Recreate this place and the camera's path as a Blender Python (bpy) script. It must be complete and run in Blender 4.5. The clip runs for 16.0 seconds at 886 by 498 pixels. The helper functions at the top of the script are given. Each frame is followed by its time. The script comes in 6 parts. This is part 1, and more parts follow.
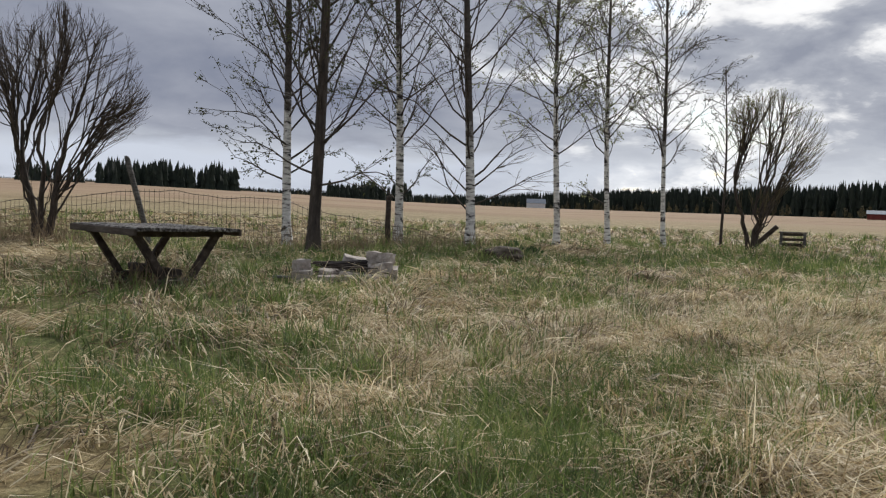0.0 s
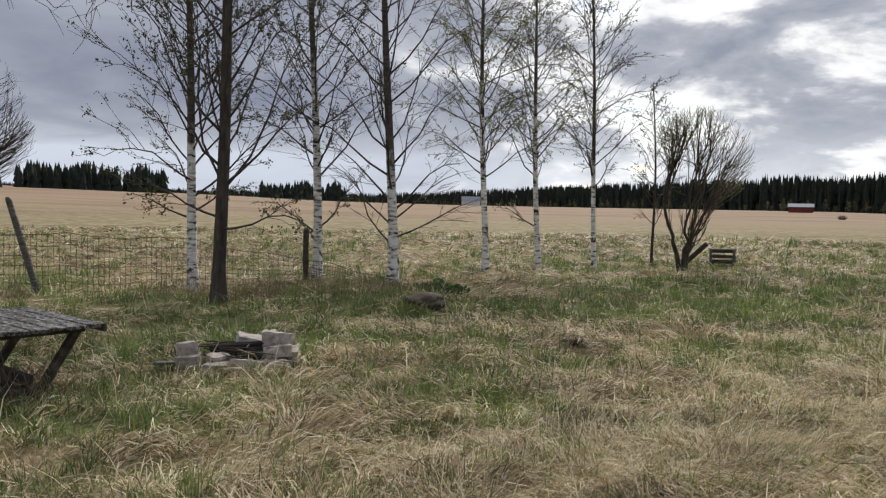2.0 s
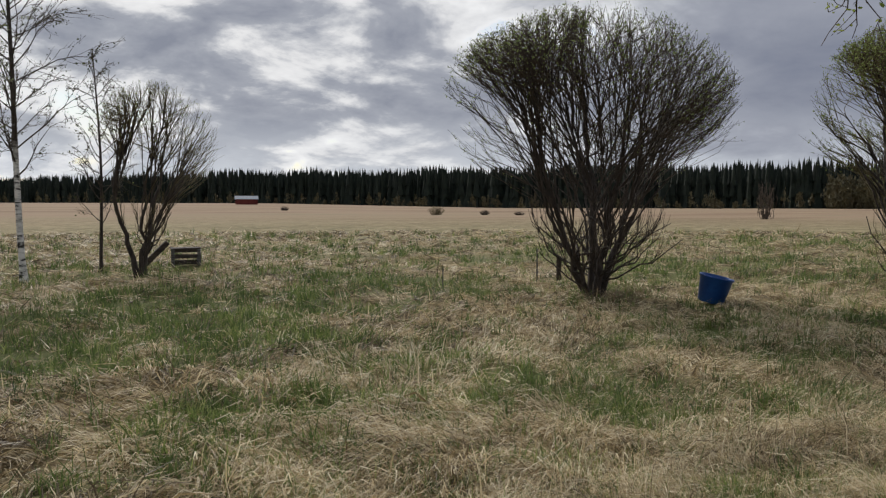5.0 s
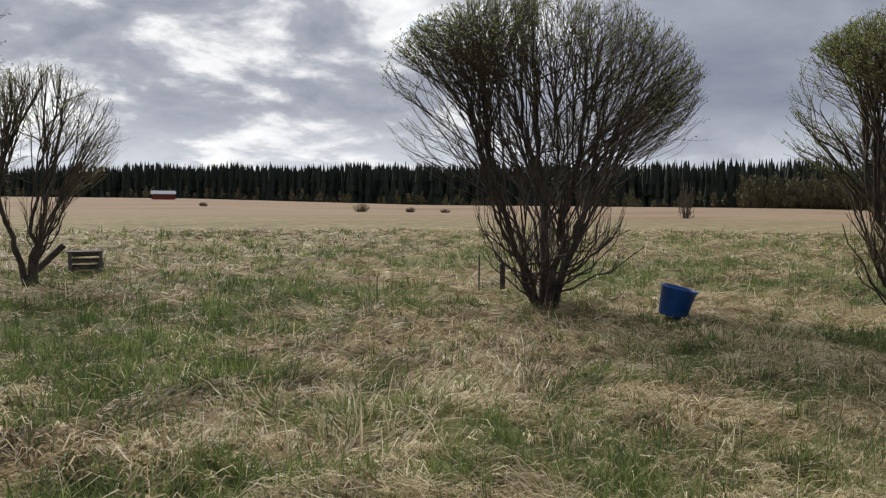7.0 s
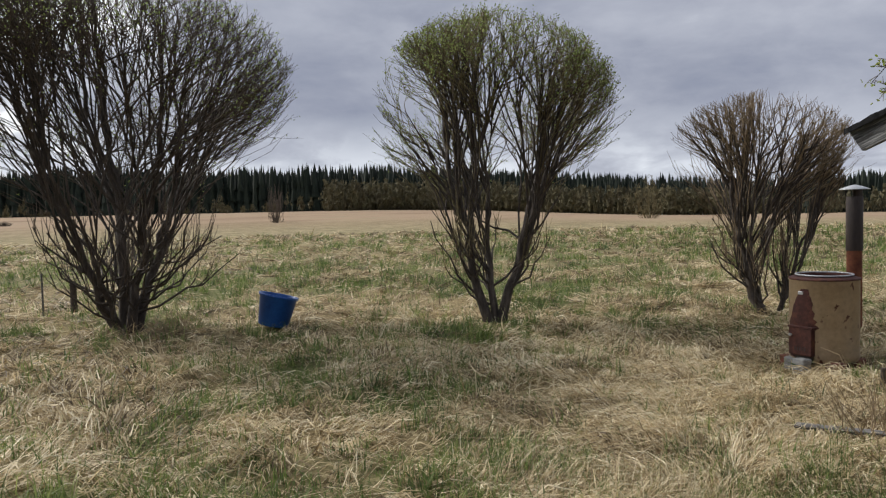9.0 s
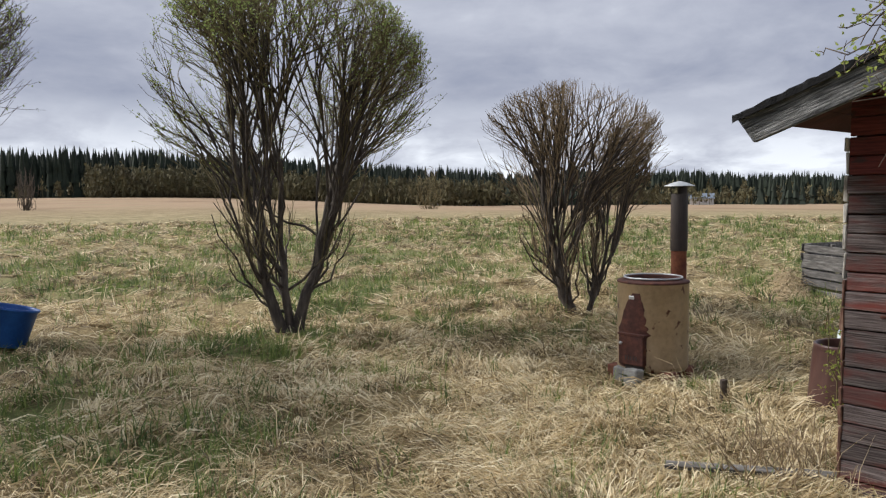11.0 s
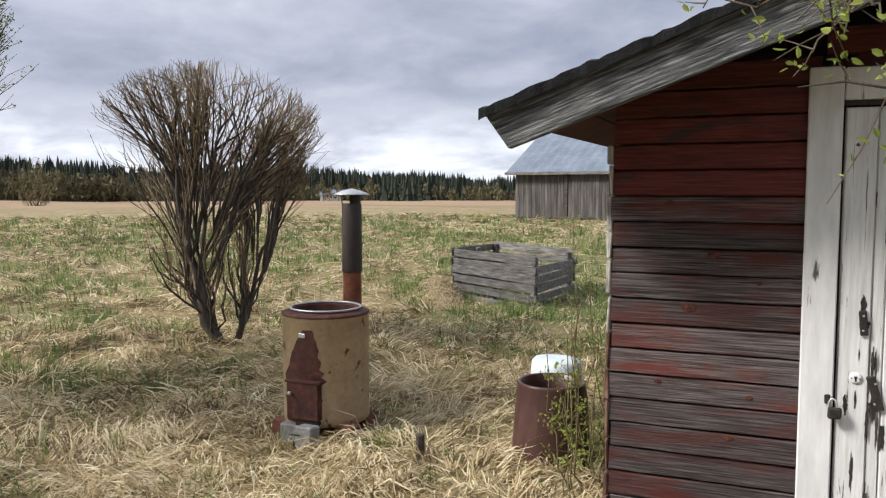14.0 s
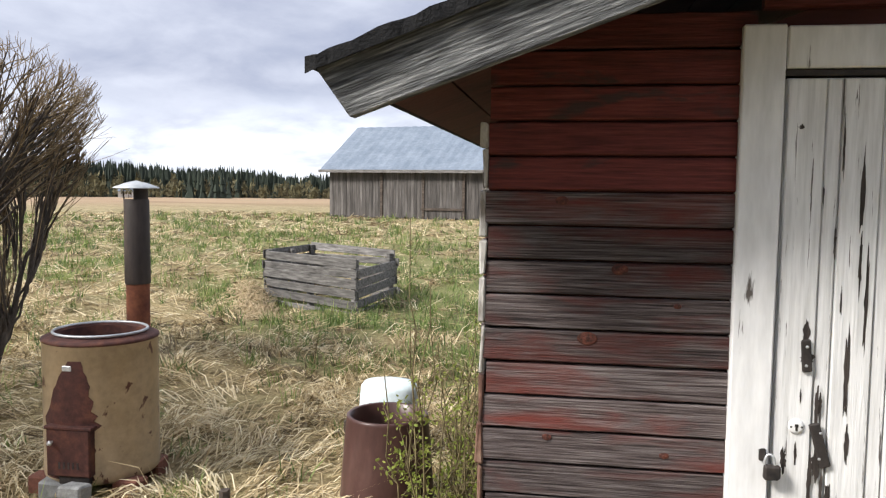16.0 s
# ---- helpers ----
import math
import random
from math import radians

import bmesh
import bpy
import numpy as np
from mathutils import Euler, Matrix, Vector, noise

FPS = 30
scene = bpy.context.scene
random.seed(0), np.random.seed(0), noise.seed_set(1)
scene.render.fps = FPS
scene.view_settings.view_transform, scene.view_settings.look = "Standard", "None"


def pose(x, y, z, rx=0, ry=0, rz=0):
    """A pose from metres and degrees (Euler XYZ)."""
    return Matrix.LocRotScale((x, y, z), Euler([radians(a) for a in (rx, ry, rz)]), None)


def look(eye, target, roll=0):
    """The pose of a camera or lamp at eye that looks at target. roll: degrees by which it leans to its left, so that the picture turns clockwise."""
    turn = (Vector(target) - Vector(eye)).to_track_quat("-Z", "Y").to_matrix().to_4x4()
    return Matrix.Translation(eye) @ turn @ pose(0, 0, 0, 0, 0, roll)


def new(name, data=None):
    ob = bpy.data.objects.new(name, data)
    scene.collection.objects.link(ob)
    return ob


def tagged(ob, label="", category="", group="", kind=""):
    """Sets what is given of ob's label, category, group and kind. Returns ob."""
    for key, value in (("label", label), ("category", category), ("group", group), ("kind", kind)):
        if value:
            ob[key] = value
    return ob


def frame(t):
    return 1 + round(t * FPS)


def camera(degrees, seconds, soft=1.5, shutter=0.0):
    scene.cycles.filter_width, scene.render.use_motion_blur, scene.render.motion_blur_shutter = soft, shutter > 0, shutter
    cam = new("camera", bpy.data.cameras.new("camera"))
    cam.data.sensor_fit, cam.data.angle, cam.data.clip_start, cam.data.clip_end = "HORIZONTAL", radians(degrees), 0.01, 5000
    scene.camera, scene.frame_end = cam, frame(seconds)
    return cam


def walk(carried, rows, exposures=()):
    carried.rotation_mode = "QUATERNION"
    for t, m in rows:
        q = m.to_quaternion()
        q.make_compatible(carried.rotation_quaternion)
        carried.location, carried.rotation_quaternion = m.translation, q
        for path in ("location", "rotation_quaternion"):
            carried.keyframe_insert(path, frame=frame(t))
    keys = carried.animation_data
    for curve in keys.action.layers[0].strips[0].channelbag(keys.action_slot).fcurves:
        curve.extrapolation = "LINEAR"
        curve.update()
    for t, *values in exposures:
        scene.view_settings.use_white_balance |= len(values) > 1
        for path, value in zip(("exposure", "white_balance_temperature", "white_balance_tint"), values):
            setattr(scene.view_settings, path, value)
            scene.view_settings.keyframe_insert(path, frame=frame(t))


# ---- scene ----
cam = camera(58.3, 16.0, soft=1.25)
PATH = [
    (0, (0.305, -0.011, 0.668), (0.213, 1.985, 0.571), 2.0),
    (0.5, (0.304, 0.043, 0.956), (0.288, 2.041, 0.874), 1.5),
    (1, (0.328, 0.159, 1.116), (0.359, 2.157, 1.038), 1.1),
    (1.5, (0.403, 0.429, 1.183), (0.456, 2.426, 1.094), 1.1),
    (2, (0.507, 0.781, 1.283), (0.575, 2.777, 1.184), 1.1),
    (2.5, (0.624, 1.218, 1.316), (0.739, 3.213, 1.217), 0.9),
    (3, (0.687, 1.624, 1.364), (0.887, 3.611, 1.266), 0.8),
    (3.5, (0.8, 2.009, 1.371), (1.211, 3.964, 1.273), 0.6),
    (4, (0.968, 2.575, 1.376), (1.738, 4.418, 1.274), 0.2),
    (4.5, (1.197, 3.056, 1.32), (2.263, 4.745, 1.215), 0.1),
    (5, (1.28, 3.419, 1.304), (2.566, 4.948, 1.201), -0.0),
    (5.2, (1.318, 3.576, 1.309), (2.671, 5.046, 1.208), -0.0),
    (7.5, (2.18, 4.67, 1.393), (3.654, 6.017, 1.276), 0.7),
    (8, (2.339, 4.816, 1.381), (3.992, 5.936, 1.272), -0.5),
    (8.5, (2.518, 4.88, 1.387), (4.318, 5.746, 1.283), -0.9),
    (9, (2.718, 4.961, 1.354), (4.642, 5.498, 1.25), -1.3),
    (9.5, (3.001, 5.053, 1.324), (4.984, 5.28, 1.199), -1.5),
    (10, (3.284, 5.138, 1.339), (5.279, 5.208, 1.207), -1.3),
    (12.3, (4.466, 5.532, 1.477), (6.46, 5.466, 1.333), 0.0),
    (12.5, (4.568, 5.543, 1.491), (6.559, 5.41, 1.348), -0.4),
    (13, (4.85, 5.392, 1.497), (6.787, 4.917, 1.344), -0.1),
    (13.5, (5.016, 5.314, 1.482), (6.891, 4.634, 1.329), 0.1),
    (14, (5.21, 5.218, 1.481), (7.0, 4.338, 1.327), 0.0),
    (14.5, (5.435, 5.166, 1.468), (7.114, 4.091, 1.311), 0.2),
    (15, (5.607, 5.036, 1.462), (7.251, 3.907, 1.304), 0.3),
    (15.5, (5.73, 4.913, 1.458), (7.351, 3.751, 1.304), 0.5),
    (16, (5.912, 4.868, 1.459), (7.448, 3.596, 1.304), 0.7),
]
EXPOSURE = [(0, -0.06), (2.5, 0.02), (5, -0.3), (7.5, 0.0), (9, 0.16), (10, 0.32), (12.5, 0.48), (14, 0.64), (16, 0.98)]
walk(cam, [(t, look(eye, target, roll)) for t, eye, target, roll in PATH], EXPOSURE)

# ---- world, sun, exposure ----
SUN_AZ, SUN_EL = radians(76.0), radians(40.0)          # azimuth counted from +x towards +y
SUN_DIR = Vector((math.cos(SUN_EL) * math.cos(SUN_AZ), math.cos(SUN_EL) * math.sin(SUN_AZ), math.sin(SUN_EL)))


def build_world():
    w = bpy.data.worlds.new("world")
    scene.world = w
    w.use_nodes = True
    nt = w.node_tree
    nt.nodes.clear()
    N, L = nt.nodes.new, nt.links.new
    out, bg = N("ShaderNodeOutputWorld"), N("ShaderNodeBackground")
    sky = N("ShaderNodeTexSky")
    sky.sky_type, sky.sun_disc = "NISHITA", False
    sky.sun_elevation, sky.sun_rotation = SUN_EL, radians(90) - SUN_AZ
    tc = N("ShaderNodeTexCoord")
    sep = N("ShaderNodeSeparateXYZ")
    L(tc.outputs["Generated"], sep.inputs[0])

    def m(op, a, b=None, c=None, clamp=False):
        n = N("ShaderNodeMath")
        n.operation, n.use_clamp = op, clamp
        for i, v in enumerate((a, b, c)):
            if v is None:
                continue
            if isinstance(v, (int, float)):
                n.inputs[i].default_value = v
            else:
                L(v, n.inputs[i])
        return n.outputs[0]

    def ramp(v, stops):
        r = N("ShaderNodeValToRGB")
        els = r.color_ramp.elements
        while len(els) < len(stops):
            els.new(0.5)
        for e, (p, c) in zip(els, stops):
            e.position, e.color = p, (*c, 1)
        L(v, r.inputs[0])
        return r.outputs[0]

    def mixc(f, a, b):
        x = N("ShaderNodeMix")
        x.data_type = "RGBA"
        if isinstance(f, float):
            x.inputs[0].default_value = f
        else:
            L(f, x.inputs[0])
        for i, v in ((6, a), (7, b)):
            if isinstance(v, tuple):
                x.inputs[i].default_value = (*v, 1)
            else:
                L(v, x.inputs[i])
        return x.outputs[2]

    z = m("MAXIMUM", sep.outputs[2], 0.0)
    # cloud layers lie in a flat sheet overhead and crowd together towards the horizon
    flat = m("ADD", z, 0.28)
    sheet = N("ShaderNodeCombineXYZ")
    L(m("DIVIDE", sep.outputs[0], flat), sheet.inputs[0])
    L(m("DIVIDE", sep.outputs[1], flat), sheet.inputs[1])

    def fbm(scale, detail, rough, off, distort=0.0):
        mp = N("ShaderNodeMapping")
        mp.inputs["Location"].default_value = off
        L(sheet.outputs[0], mp.inputs["Vector"])
        n = N("ShaderNodeTexNoise")
        n.inputs["Scale"].default_value, n.inputs["Detail"].default_value = scale, detail
        n.inputs["Roughness"].default_value, n.inputs["Distortion"].default_value = rough, distort
        L(mp.outputs[0], n.inputs["Vector"])
        return n.outputs["Fac"]

    def facing(az, el, gain, shift):
        """How near a direction lies to the one named, 0 to 1."""
        dot = N("ShaderNodeVectorMath")
        dot.operation = "DOT_PRODUCT"
        L(tc.outputs["Generated"], dot.inputs[0])
        dot.inputs[1].default_value = (math.cos(radians(el)) * math.cos(radians(az)), math.cos(radians(el)) * math.sin(radians(az)), math.sin(radians(el)))
        return m("MULTIPLY_ADD", dot.outputs["Value"], gain, shift, clamp=True)

    big, mid, fine = fbm(0.7, 3, 0.5, CLOUD_OFF), fbm(2.7, 10, 0.55, (3.1, 7.4, 0), 0.3), fbm(5.5, 6, 0.6, (1.0, 2.2, 0), 0.2)
    near = facing(65, 15, 5.6, -4.65)              # thin broken cloud before the sun
    slab = facing(116, 14, 4.0, -2.9)              # heavy blue-grey cloud on the other side
    swing = m("MULTIPLY_ADD", near, 0.75, 0.55)
    ripple = m("MULTIPLY_ADD", mid, 1.0, m("MULTIPLY_ADD", fine, 0.32, m("MULTIPLY_ADD", big, 0.7, -1.01)))
    thick = m("MULTIPLY_ADD", ripple, swing, 0.47)
    thick = m("SUBTRACT", thick, m("MULTIPLY", near, 0.18))
    thick = m("MULTIPLY_ADD", slab, 0.09, thick)
    thick = m("MULTIPLY_ADD", facing(-40, 20, 2.2, -1.2), 0.06, thick)
    # unseen overhead cloud thinned to the brightest stop, added to light the ground
    thick = m("SUBTRACT", thick, m("MULTIPLY", ramp(z, [(0.34, (0, 0, 0)), (0.72, (1, 1, 1))]), 0.34))
    dark = ramp(thick, [(0.05, (2.6, 2.6, 2.6)), (0.22, (0.85, 0.88, 0.92)), (0.31, (0.53, 0.56, 0.63)), (0.40, (0.41, 0.435, 0.51)), (0.56, (0.295, 0.32, 0.40)), (0.74, (0.18, 0.21, 0.30))])
    glowy = ramp(thick, [(0.06, (1.3, 1.3, 1.3)), (0.28, (0.98, 0.98, 0.99)), (0.335, (0.70, 0.715, 0.755)), (0.40, (0.45, 0.475, 0.54)), (0.56, (0.31, 0.335, 0.41))])
    cloud = mixc(near, dark, glowy)
    skyc = N("ShaderNodeMix")
    skyc.data_type, skyc.blend_type = "RGBA", "MULTIPLY"
    skyc.inputs[0].default_value = 1.0
    L(sky.outputs[0], skyc.inputs[6])
    skyc.inputs[7].default_value = (0.11, 0.11, 0.11, 1)
    gap = ramp(thick, [(0.14, (1, 1, 1)), (0.20, (0, 0, 0))])
    col = mixc(gap, cloud, skyc.outputs[2])
    # pale strip of far cumulus low over the woods
    low = m("MULTIPLY", ramp(z, [(0.0, (1, 1, 1)), (0.05, (0.75, 0.75, 0.75)), (0.12, (0, 0, 0))]), ramp(mid, [(0.38, (0, 0, 0)), (0.60, (1, 1, 1))]))
    col = mixc(low, col, (0.78, 0.82, 0.88))
    edge = m("MULTIPLY_ADD", m("SUBTRACT", mid, 0.5), 0.07, z)
    clear = m("MULTIPLY", ramp(edge, [(0.0, (0.6, 0.6, 0.6)), (0.045, (1, 1, 1)), (0.062, (1, 1, 1)), (0.078, (0, 0, 0))]), m("MULTIPLY", slab, 1.1, clamp=True))
    col = mixc(clear, col, (0.64, 0.69, 0.79))
    L(col, bg.inputs["Color"])
    bg.inputs["Strength"].default_value = SKY_STRENGTH
    L(bg.outputs[0], out.inputs[0])


CLOUD_OFF, SKY_STRENGTH = (0.6, 1.3, 0), 1.0
build_world()
sun_data = bpy.data.lights.new("sun", "SUN")
sun_data.energy, sun_data.angle, sun_data.color = 3.5, radians(13), (1.0, 0.96, 0.905)
sun = new("sun", sun_data)
sun.matrix_world = look(SUN_DIR * 60, (0, 0, 0))


# ---- numbers in the plane: noise and terrain ----
LATTICE = np.random.RandomState(7).rand(256, 256)


def vnoise(x, y, size, seed=0):
    """Smooth noise from 0 to 1 with cells of that size."""
    x, y = np.asarray(x, float) / size + seed * 17.3, np.asarray(y, float) / size + seed * 9.7
    ix, iy = np.floor(x).astype(int), np.floor(y).astype(int)
    fx, fy = x - ix, y - iy
    fx, fy = fx * fx * (3 - 2 * fx), fy * fy * (3 - 2 * fy)
    a, b = LATTICE[ix % 256, iy % 256], LATTICE[(ix + 1) % 256, iy % 256]
    c, d = LATTICE[ix % 256, (iy + 1) % 256], LATTICE[(ix + 1) % 256, (iy + 1) % 256]
    return (a * (1 - fx) + b * fx) * (1 - fy) + (c * (1 - fx) + d * fx) * fy


def height(x, y):
    x, y = np.asarray(x, float), np.asarray(y, float)
    r = np.hypot(x - 5, y - 6)
    h = np.clip(r - 60, 0, 2500) * 0.0042
    az = np.degrees(np.arctan2(y - 5, x - 3))
    w = np.clip((az - 86) / 32, 0, 1) * np.clip((200 - az) / 60, 0, 1)
    h = h + w * w * (3 - 2 * w) * np.clip(r - 45, 0, 380) * 0.019
    h = h + np.clip((az - 46) / 16, 0, 1) * np.clip((112 - az) / 22, 0, 1) * np.clip(r - 60, 0, 420) * 0.0058
    k = np.clip((22 - az) / 26, 0, 1) * np.clip((az + 150) / 40, 0, 1)
    k = k * k * (3 - 2 * k)
    h = h - k * (np.clip(r - 45, 0, 215) * 0.0125 + np.clip(r - 60, 0, 2500) * 0.0042)
    fade = np.clip(1.4 - r / 60, 0.0, 1)
    h = h + fade * (0.09 * (vnoise(x, y, 3.5, 1) - 0.5) + 0.10 * (vnoise(x, y, 0.9, 2) - 0.5) + 0.07 * (vnoise(x, y, 0.38, 6) - 0.5))
    h = h - 0.17 * np.exp(-((x - 0.3) ** 2 + (y + 0.5) ** 2) / 0.8)
    h = h + 0.16 * np.exp(-((x - 0.55) ** 2 + (y - 11.3) ** 2) / 0.25) + 0.12 * np.exp(-((x + 0.6) ** 2 + (y - 12.0) ** 2) / 1.2)
    h = h - 0.07 * np.exp(-((x - 10.0) ** 2 + (y - 3.7) ** 2) / 1.6) - 0.06 * np.exp(-((x - 14.2) ** 2 + (y + 0.4) ** 2) / 4)
    return h - 0.02


def green(x, y):
    """Share of fresh grass, 0 to 1."""
    x, y = np.asarray(x, float), np.asarray(y, float)
    n = 0.36 * vnoise(x, y, 2.3, 3) + 0.36 * vnoise(x, y, 0.8, 4) + 0.18 * vnoise(x, y, 0.35, 16) + 0.10 * vnoise(x, y, 7.0, 5)
    r = np.hypot(x - 5, y - 6)
    n = n - 0.07 * np.exp(-((x + 0.8) ** 2 + (y - 8) ** 2) / 9)
    n = n + 0.06 * np.exp(-((x - 3.5) ** 2 + (y - 10) ** 2) / 16) + 0.03 * np.exp(-((x - 17) ** 2 + (y - 1) ** 2) / 60)
    n = n + 0.10 * np.exp(-((x - 8.6) ** 2 + (y - 7.9) ** 2) / 1.2) - 0.16 * np.exp(-((x - 8.7) ** 2 + (y - 6.0) ** 2) / 2.0)
    n = n - 0.34 * np.exp(-((x - 9.2) ** 2 + (y - 3.7) ** 2) / 8) - 0.12 * np.clip((y - 15) / 12, 0, 1)
    n = n - 0.25 * np.clip((r - 16) / 60, 0, 1)
    return np.clip((n - 0.415) * 6.0, 0, 1)


def ground_at(x, y):
    return float(height(x, y))


# ---- mesh helpers ----
def link_mesh(name, me, material, parent=None, label=""):
    ob = new(name, me)
    if material:
        me.materials.append(material)
    if parent:
        ob.parent = parent
    if label:
        ob["label"] = label
    return ob


def part(name, bm, material, parent=None, label="", smooth=False):
    me = bpy.data.meshes.new(name)
    bm.normal_update()
    bm.to_mesh(me)
    bm.free()
    if smooth:
        me.shade_smooth()
    return link_mesh(name, me, material, parent, label)


def array_mesh(name, verts, faces, material, parent=None, label="", smooth=False, attrs=None):
    """A mesh from arrays; faces all have the same number of corners."""
    me = bpy.data.meshes.new(name)
    verts, faces = np.asarray(verts, np.float32), np.asarray(faces, np.int32)
    k = faces.shape[1]
    me.vertices.add(len(verts))
    me.vertices.foreach_set("co", verts.ravel())
    me.loops.add(faces.size)
    me.loops.foreach_set("vertex_index", faces.ravel())
    me.polygons.add(len(faces))
    me.polygons.foreach_set("loop_start", np.arange(0, faces.size, k, dtype=np.int32))
    me.update(calc_edges=True)
    me.polygons.foreach_set("use_smooth", np.full(len(faces), bool(smooth)))
    for key, values in (attrs or {}).items():
        a = me.attributes.new(key, "FLOAT", "POINT")
        a.data.foreach_set("value", np.asarray(values, np.float32))
    return link_mesh(name, me, material, parent, label)


def thing(name, x=0, y=0, z=0, rz=0, label="", category="", group="", kind="", rx=0, ry=0):
    ob = new(name)
    ob.empty_display_size = 0.1
    ob.matrix_basis = pose(x, y, z, rx, ry, rz)
    return tagged(ob, label, category, group, kind)


def box(bm, x0, y0, z0, x1, y1, z1, bevel=0.0, jitter=0.0, rng=random, m=None):
    vs = [bm.verts.new((x, y, z)) for z in (z0, z1) for y in (y0, y1) for x in (x0, x1)]
    if jitter:
        for v in vs:
            v.co += Vector([rng.uniform(-jitter, jitter) for _ in range(3)])
    fs = [bm.faces.new([vs[i] for i in q]) for q in ((0, 2, 3, 1), (4, 5, 7, 6), (0, 1, 5, 4), (2, 6, 7, 3), (0, 4, 6, 2), (1, 3, 7, 5))]
    if bevel:
        r = bmesh.ops.bevel(bm, geom=list({e for f in fs for e in f.edges}), offset=bevel, segments=1, affect="EDGES")
        vs = list({v for v in vs if v.is_valid} | {v for f in r["faces"] for v in f.verts})
    if m is not None:
        bmesh.ops.transform(bm, matrix=m, verts=vs)
    return bm


def box_bm(*a, **k):
    return box(bmesh.new(), *a, **k)


def lathe(profile, sides=48, closed=False):
    """A turned shape from (radius, height) pairs."""
    bm = bmesh.new()
    rings = [[bm.verts.new((r * math.cos(2 * math.pi * i / sides), r * math.sin(2 * math.pi * i / sides), z)) for i in range(sides)] for r, z in profile]
    pairs = list(zip(rings, rings[1:])) + ([(rings[-1], rings[0])] if closed else [])
    for a, b in pairs:
        for i in range(sides):
            bm.faces.new((a[i], a[(i + 1) % sides], b[(i + 1) % sides], b[i]))
    return bm


def beam(p, q, w, h, bevel=0.004, jitter=0.0, rng=random):
    """A squared timber from p to q."""
    p, q = Vector(p), Vector(q)
    m = Matrix.Translation(p) @ (q - p).to_track_quat("X", "Z").to_matrix().to_4x4()
    return box_bm(0, -w / 2, -h / 2, (q - p).length, w / 2, h / 2, bevel, jitter, rng, m)


class Tubes:
    """Collects many tapered tubes for one mesh."""

    def __init__(self):
        self.sets = {}

    def add(self, pts, radii, sides=3):
        self.sets.setdefault((len(pts), sides), []).append((pts, radii))

    def mesh(self, name, material, parent=None, label="", smooth=True):
        if not self.sets:
            return None
        V, F, n = [], [], 0
        for (k, sides), items in self.sets.items():
            pts = np.array([np.asarray(p, float) for p, _ in items])
            rad = np.array([np.asarray(r, float) for _, r in items])
            d = np.gradient(pts, axis=1)
            d /= np.linalg.norm(d, axis=2, keepdims=True) + 1e-9
            steep = (np.abs(d[:, 0, 2]) > 0.8)[:, None, None]
            ref = np.where(steep, np.array((1.0, 0.13, 0)), np.array((0, 0, 1.0)))
            u = np.cross(d, np.broadcast_to(ref, d.shape))
            u /= np.linalg.norm(u, axis=2, keepdims=True) + 1e-9
            w = np.cross(d, u)
            t = np.arange(sides) * 2 * np.pi / sides
            ring = pts[:, :, None] + rad[:, :, None, None] * (u[:, :, None] * np.cos(t)[:, None] + w[:, :, None] * np.sin(t)[:, None])
            V.append(ring.reshape(-1, 3))
            i, j = np.meshgrid(np.arange(k - 1), np.arange(sides), indexing="ij")
            i, j = i.ravel(), j.ravel()
            j2 = (j + 1) % sides
            f = np.stack([i * sides + j, i * sides + j2, (i + 1) * sides + j2, (i + 1) * sides + j], 1)
            F.append((f[None] + (np.arange(len(items)) * k * sides)[:, None, None]).reshape(-1, 4) + n)
            n += len(items) * k * sides
        return array_mesh(name, np.concatenate(V), np.concatenate(F), material, parent, label, smooth)


class Leaves:
    """Collects many small bent leaves for one mesh."""

    def __init__(self, rng):
        self.p, self.s, self.rng = [], [], rng

    def add(self, p, size):
        self.p.append(p)
        self.s.append(size)

    def mesh(self, name, material, parent=None, label="", folded=False):
        if not self.p:
            return None
        r, n = self.rng, len(self.p)
        p = np.array([np.asarray(q, float) for q in self.p])
        d = r.normal(size=(n, 3))
        d /= np.linalg.norm(d, axis=1, keepdims=True) + 1e-9
        e = np.cross(d, r.normal(size=(n, 3)))
        e /= np.linalg.norm(e, axis=1, keepdims=True) + 1e-9
        s = (np.array(self.s) * r.uniform(0.6, 1.3, n))[:, None]
        if folded:
            up = np.cross(d, e) * s * 0.10
            v = np.stack([p, p + d * s * 0.30 + e * s * 0.24 + up, p + d * s * 0.68 + e * s * 0.21 + up, p + d * s, p + d * s * 0.68 - e * s * 0.21 + up, p + d * s * 0.30 - e * s * 0.24 + up], 1).reshape(-1, 3)
            k = np.arange(n)[:, None] * 6
            return array_mesh(name, v, np.concatenate([k + (0, 1, 2, 3), k + (0, 3, 4, 5)]), material, parent, label)
        v = np.stack([p, p + d * s * 0.5 + e * s * 0.3, p + d * s, p + d * s * 0.5 - e * s * 0.3], 1).reshape(-1, 3)
        return array_mesh(name, v, np.arange(len(v)).reshape(-1, 4), material, parent, label)


# ---- materials ----
def material(name, rough=0.8, metal=0.0, spec=0.3):
    mt = bpy.data.materials.new(name)
    mt.use_nodes = True
    b = mt.node_tree.nodes["Principled BSDF"]
    b.inputs["Roughness"].default_value, b.inputs["Metallic"].default_value = rough, metal
    b.inputs["Specular IOR Level"].default_value = spec
    return mt, mt.node_tree, b


